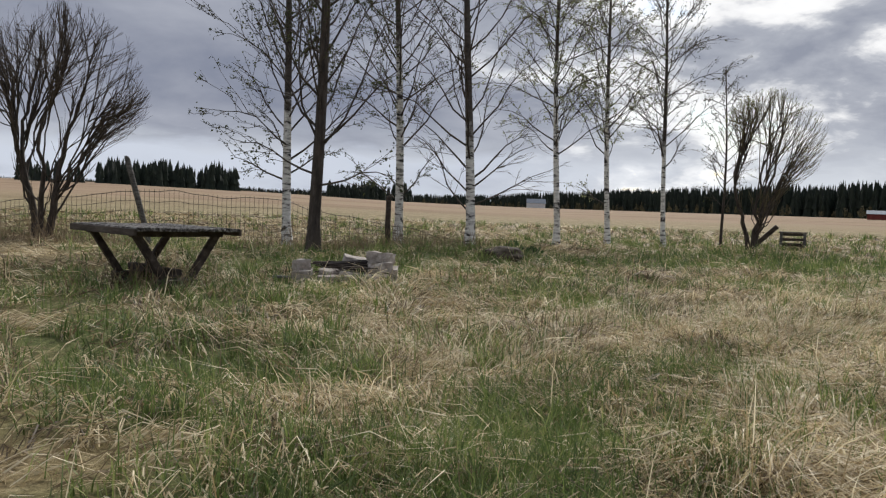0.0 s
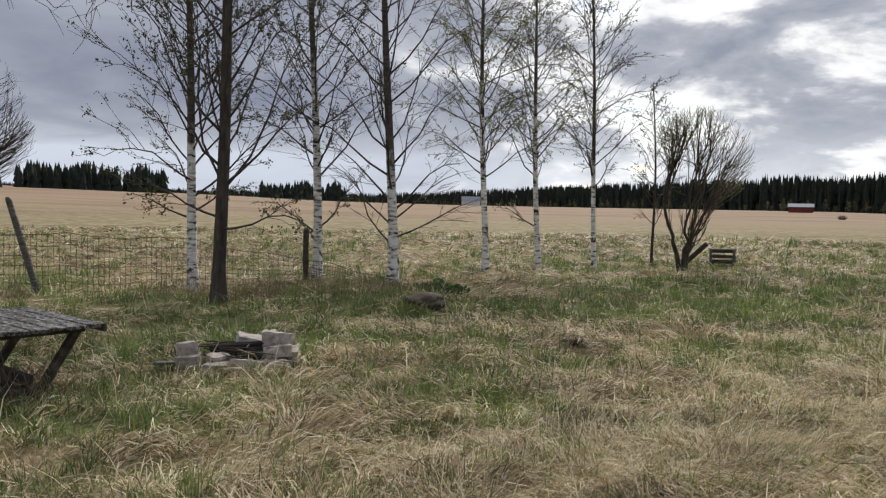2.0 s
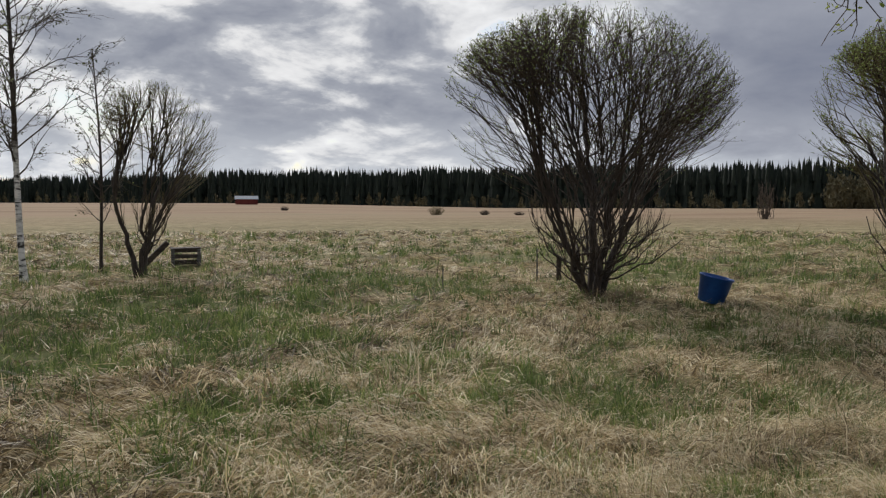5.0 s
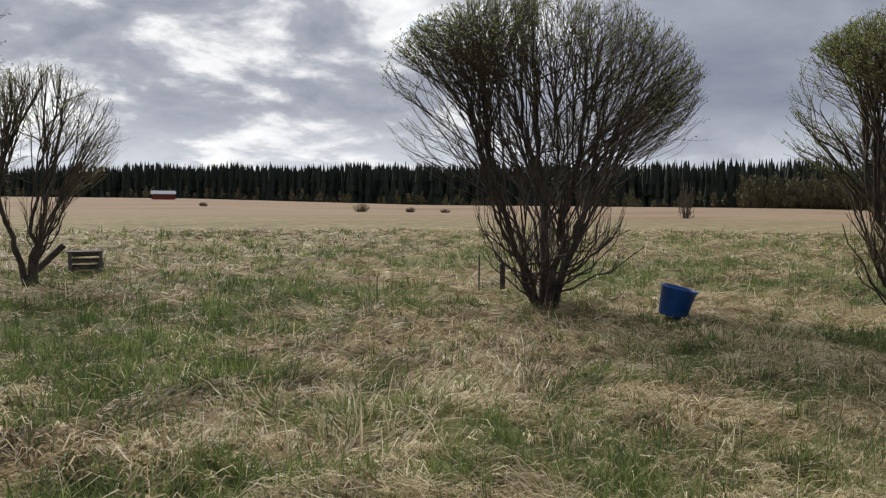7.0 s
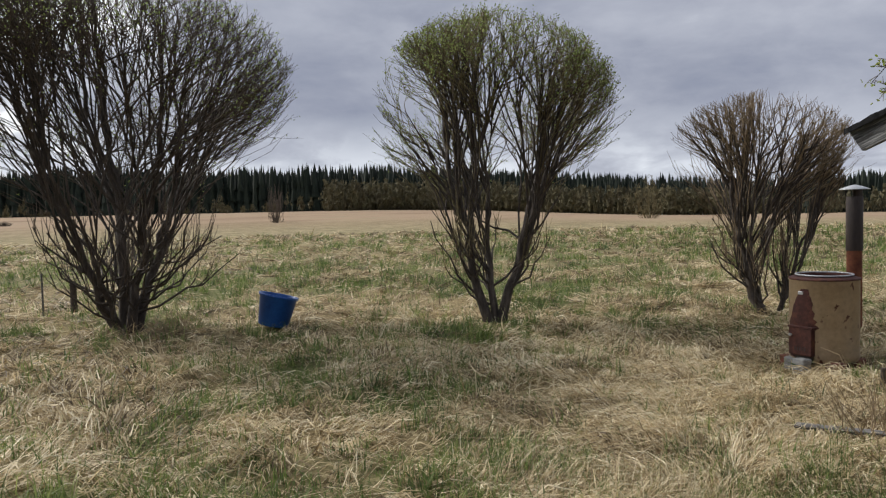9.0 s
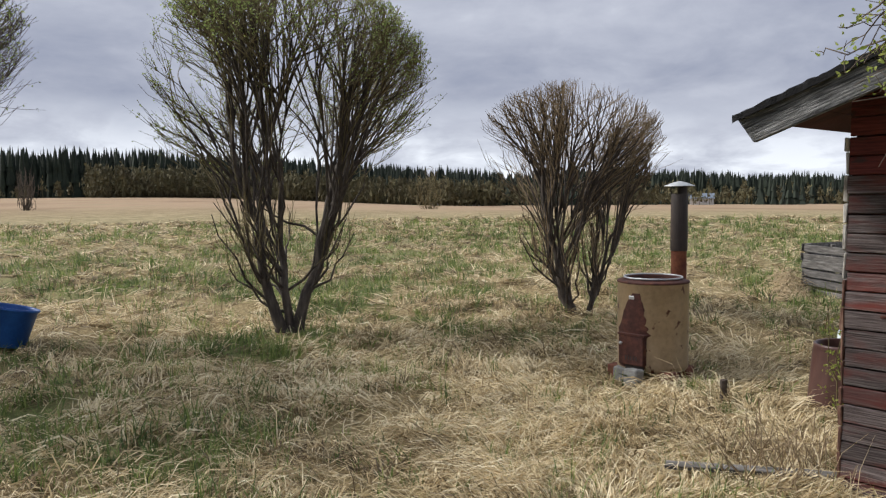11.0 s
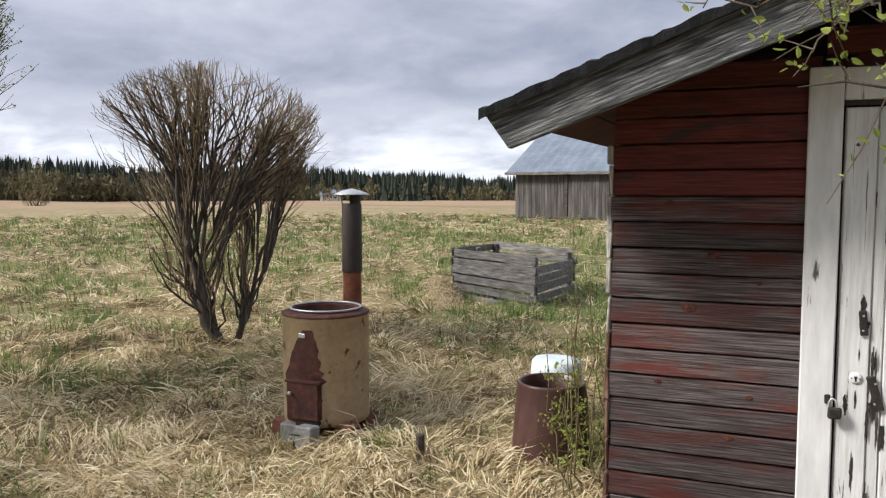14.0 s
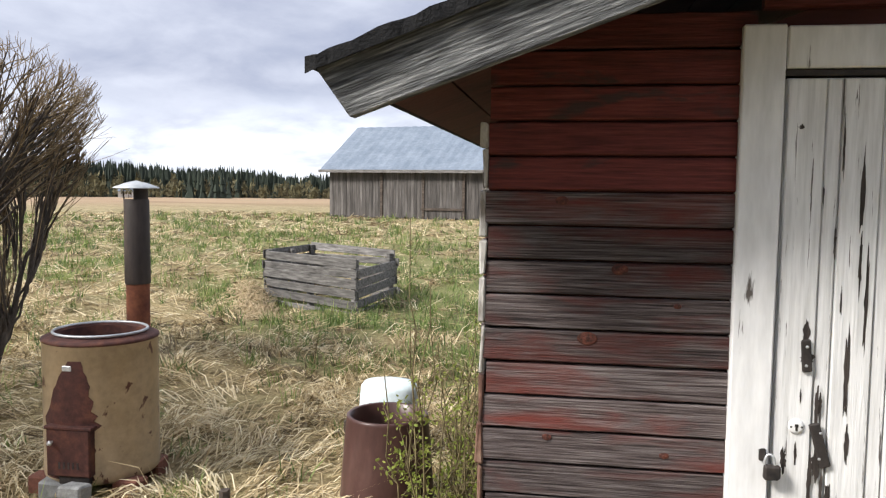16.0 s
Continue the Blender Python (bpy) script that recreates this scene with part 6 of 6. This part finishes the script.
# ---- grass ----
def grass_points(rng, n, dmax, power):
    """Places in the meadow beside the way, denser near it."""
    way = np.array(((0.3, 0.0), (0.6, 1.2), (1.2, 3.1), (2.2, 4.6), (3.0, 5.05), (4.5, 5.5), (5.4, 5.1), (5.9, 4.85)))
    k = rng.randint(0, len(way) - 1, n)
    f = rng.rand(n, 1)
    c = way[k] * (1 - f) + way[k + 1] * f
    d = 0.7 + dmax * rng.rand(n) ** power
    lo, hi = np.array(((58, 128), (50, 126), (15, 115), (-12, 85), (-38, 50), (-65, 30), (-76, 5)), float).T
    a = np.radians(lo[k] + (hi - lo)[k] * rng.rand(n))
    return c[:, 0] + d * np.cos(a), c[:, 1] + d * np.sin(a), d


def in_shed(x, y):
    c, s = math.cos(radians(-SHED_RZ)), math.sin(radians(-SHED_RZ))
    lx, ly = c * (x - SHED_X) - s * (y - SHED_Y), s * (x - SHED_X) + c * (y - SHED_Y)
    boiler_hit = np.hypot(x - 10.15, y - 3.64) < 0.36
    return ((lx > -0.05) & (ly > -0.03) & (ly < 2.7)) | boiler_hit | (np.hypot(x - 8.9, y - 2.72) < 0.23) | (np.hypot(x + 0.86, y - 7.25) < 0.36)


def blades(name, n, dmax, power, seed, fresh, mat, label, category, each=1, share=1.0):
    """Grass blades; with each > 1 they lie in locks that share a root, a lay and a tone."""
    rng = np.random.RandomState(seed)
    x, y, d = grass_points(rng, n, dmax, power)
    g = green(x, y)
    clump = vnoise(x, y, 0.35, 11)
    chance = np.clip(g * 0.80 + 0.15, 0, 1) * (0.4 + clump) * (1 - 0.75 * np.exp(-((x - 9.2) ** 2 + (y - 3.7) ** 2) / 6)) * np.clip(1.25 - d / 24, 0.45, 1) if fresh else np.clip(1.05 - 0.66 * g, 0.15, 1) * (0.3 + 1.1 * clump)
    keep = (rng.rand(n) < chance * share) & ~in_shed(x, y)
    x, y, d, clump, g = x[keep], y[keep], d[keep], clump[keep], g[keep]
    m = len(x)
    lay = vnoise(x, y, 1.1, 12) * 9 + vnoise(x, y, 0.3, 13) * 3 + rng.normal(0, 0.45, m)
    tone = rng.rand(m)
    size = rng.uniform(0.6, 1.35, m) * (1 + d / 30)
    lift = clump * rng.rand(m)
    if each > 1:
        k = np.repeat(np.arange(m), each)
        x, y, d, clump, g, lay, tone, size, lift = (v[k] for v in (x, y, d, clump, g, lay, tone, size, lift))
        n = len(x)
        across, down = rng.normal(0, 0.030, n) * size, rng.normal(0, 0.05, n) * size
        x, y = x + np.cos(lay) * down - np.sin(lay) * across, y + np.sin(lay) * down + np.cos(lay) * across
    n = len(x)
    if fresh:
        az, el, ln = rng.uniform(0, 6.28, n), rng.uniform(0.95, 1.5, n), rng.uniform(0.05, 0.15, n) * size
        bend, w = rng.uniform(0.2, 0.7, n), 0.0013 * (1 + d / 3.0)
    elif each > 1:
        az, el, ln = lay + rng.normal(0, 0.20, n), np.abs(rng.normal(0.40, 0.22, n)), rng.uniform(0.09, 0.22, n) * size
        bend, w = rng.uniform(0.55, 1.15, n), 0.0014 * (1 + d / 3.0)
    else:
        az, el, ln = lay + rng.normal(0, 0.6, n), np.abs(rng.normal(0.30, 0.30, n)), rng.uniform(0.07, 0.30, n) * (0.6 + 0.7 * clump)
        bend, w = rng.uniform(0.2, 1.0, n), 0.0012 * (1 + d / 2.8)
        tall = rng.rand(n) < 0.05
        el, ln = np.where(tall, rng.uniform(0.8, 1.5, n), el), np.where(tall, ln * 1.2, ln)
    z = height(x, y) - 0.008 + (0.0 if fresh else 0.075) * lift * rng.uniform(0.4, 1.0, n)
    p = np.stack([x, y, z], 1)
    out = np.stack([np.cos(az), np.sin(az), np.zeros(n)], 1)
    up = np.array((0, 0, 1.0))
    side = np.stack([-np.sin(az), np.cos(az), np.zeros(n)], 1) + rng.normal(0, 0.5, (n, 1)) * up
    m1 = p + (out * np.cos(el)[:, None] + up * np.sin(el)[:, None]) * (ln * 0.5)[:, None]
    e2 = el - bend
    q = m1 + (out * np.cos(e2)[:, None] + up * np.sin(e2)[:, None]) * (ln * 0.5)[:, None]
    ws = (w[:, None] * side)
    V = np.stack([p - ws, p + ws, m1 - ws * 0.8, m1 + ws * 0.8, q - ws * 0.2, q + ws * 0.2], 1).reshape(-1, 3)
    V[:, 2] = np.maximum(V[:, 2], height(V[:, 0], V[:, 1]) - 0.01)
    base = np.arange(n)[:, None] * 6
    close = d < 9.0
    F = np.concatenate([base[close] + (0, 1, 3, 2), base[close] + (2, 3, 5, 4), base[~close] + (0, 1, 5, 4)])
    shade = rng.rand(n) ** 1.6 * 0.70 + tone ** 1.4 * 0.45 + 0.42 * vnoise(x, y, 0.4, 14) + 0.22 * vnoise(x, y, 3.0, 15) - 0.36
    if not fresh:
        shade = shade - 0.13 * np.clip((d - 8) / 10, 0, 1) + 0.12 * np.exp(-((x - 8.8) ** 2 + (y - 4.0) ** 2) / 10)
    ob = array_mesh(name, V, F, mat, attrs={"shade": np.repeat(np.clip(shade, 0, 1), 6)})
    tagged(ob, label, category, kind="stuff")


blades("dry_grass", 56000, 44, 2.0, 71, False, STRAW, "matted pale dry grass lying in tufts", "grass", each=12)
blades("dry_stalks", 150000, 30, 1.9, 73, False, STRAW, "single dry straws sticking out of the matted grass", "grass")
blades("fresh_grass", 62000, 40, 2.0, 72, True, GRASS, "short fresh green grass growing through the straw", "grass", each=12)
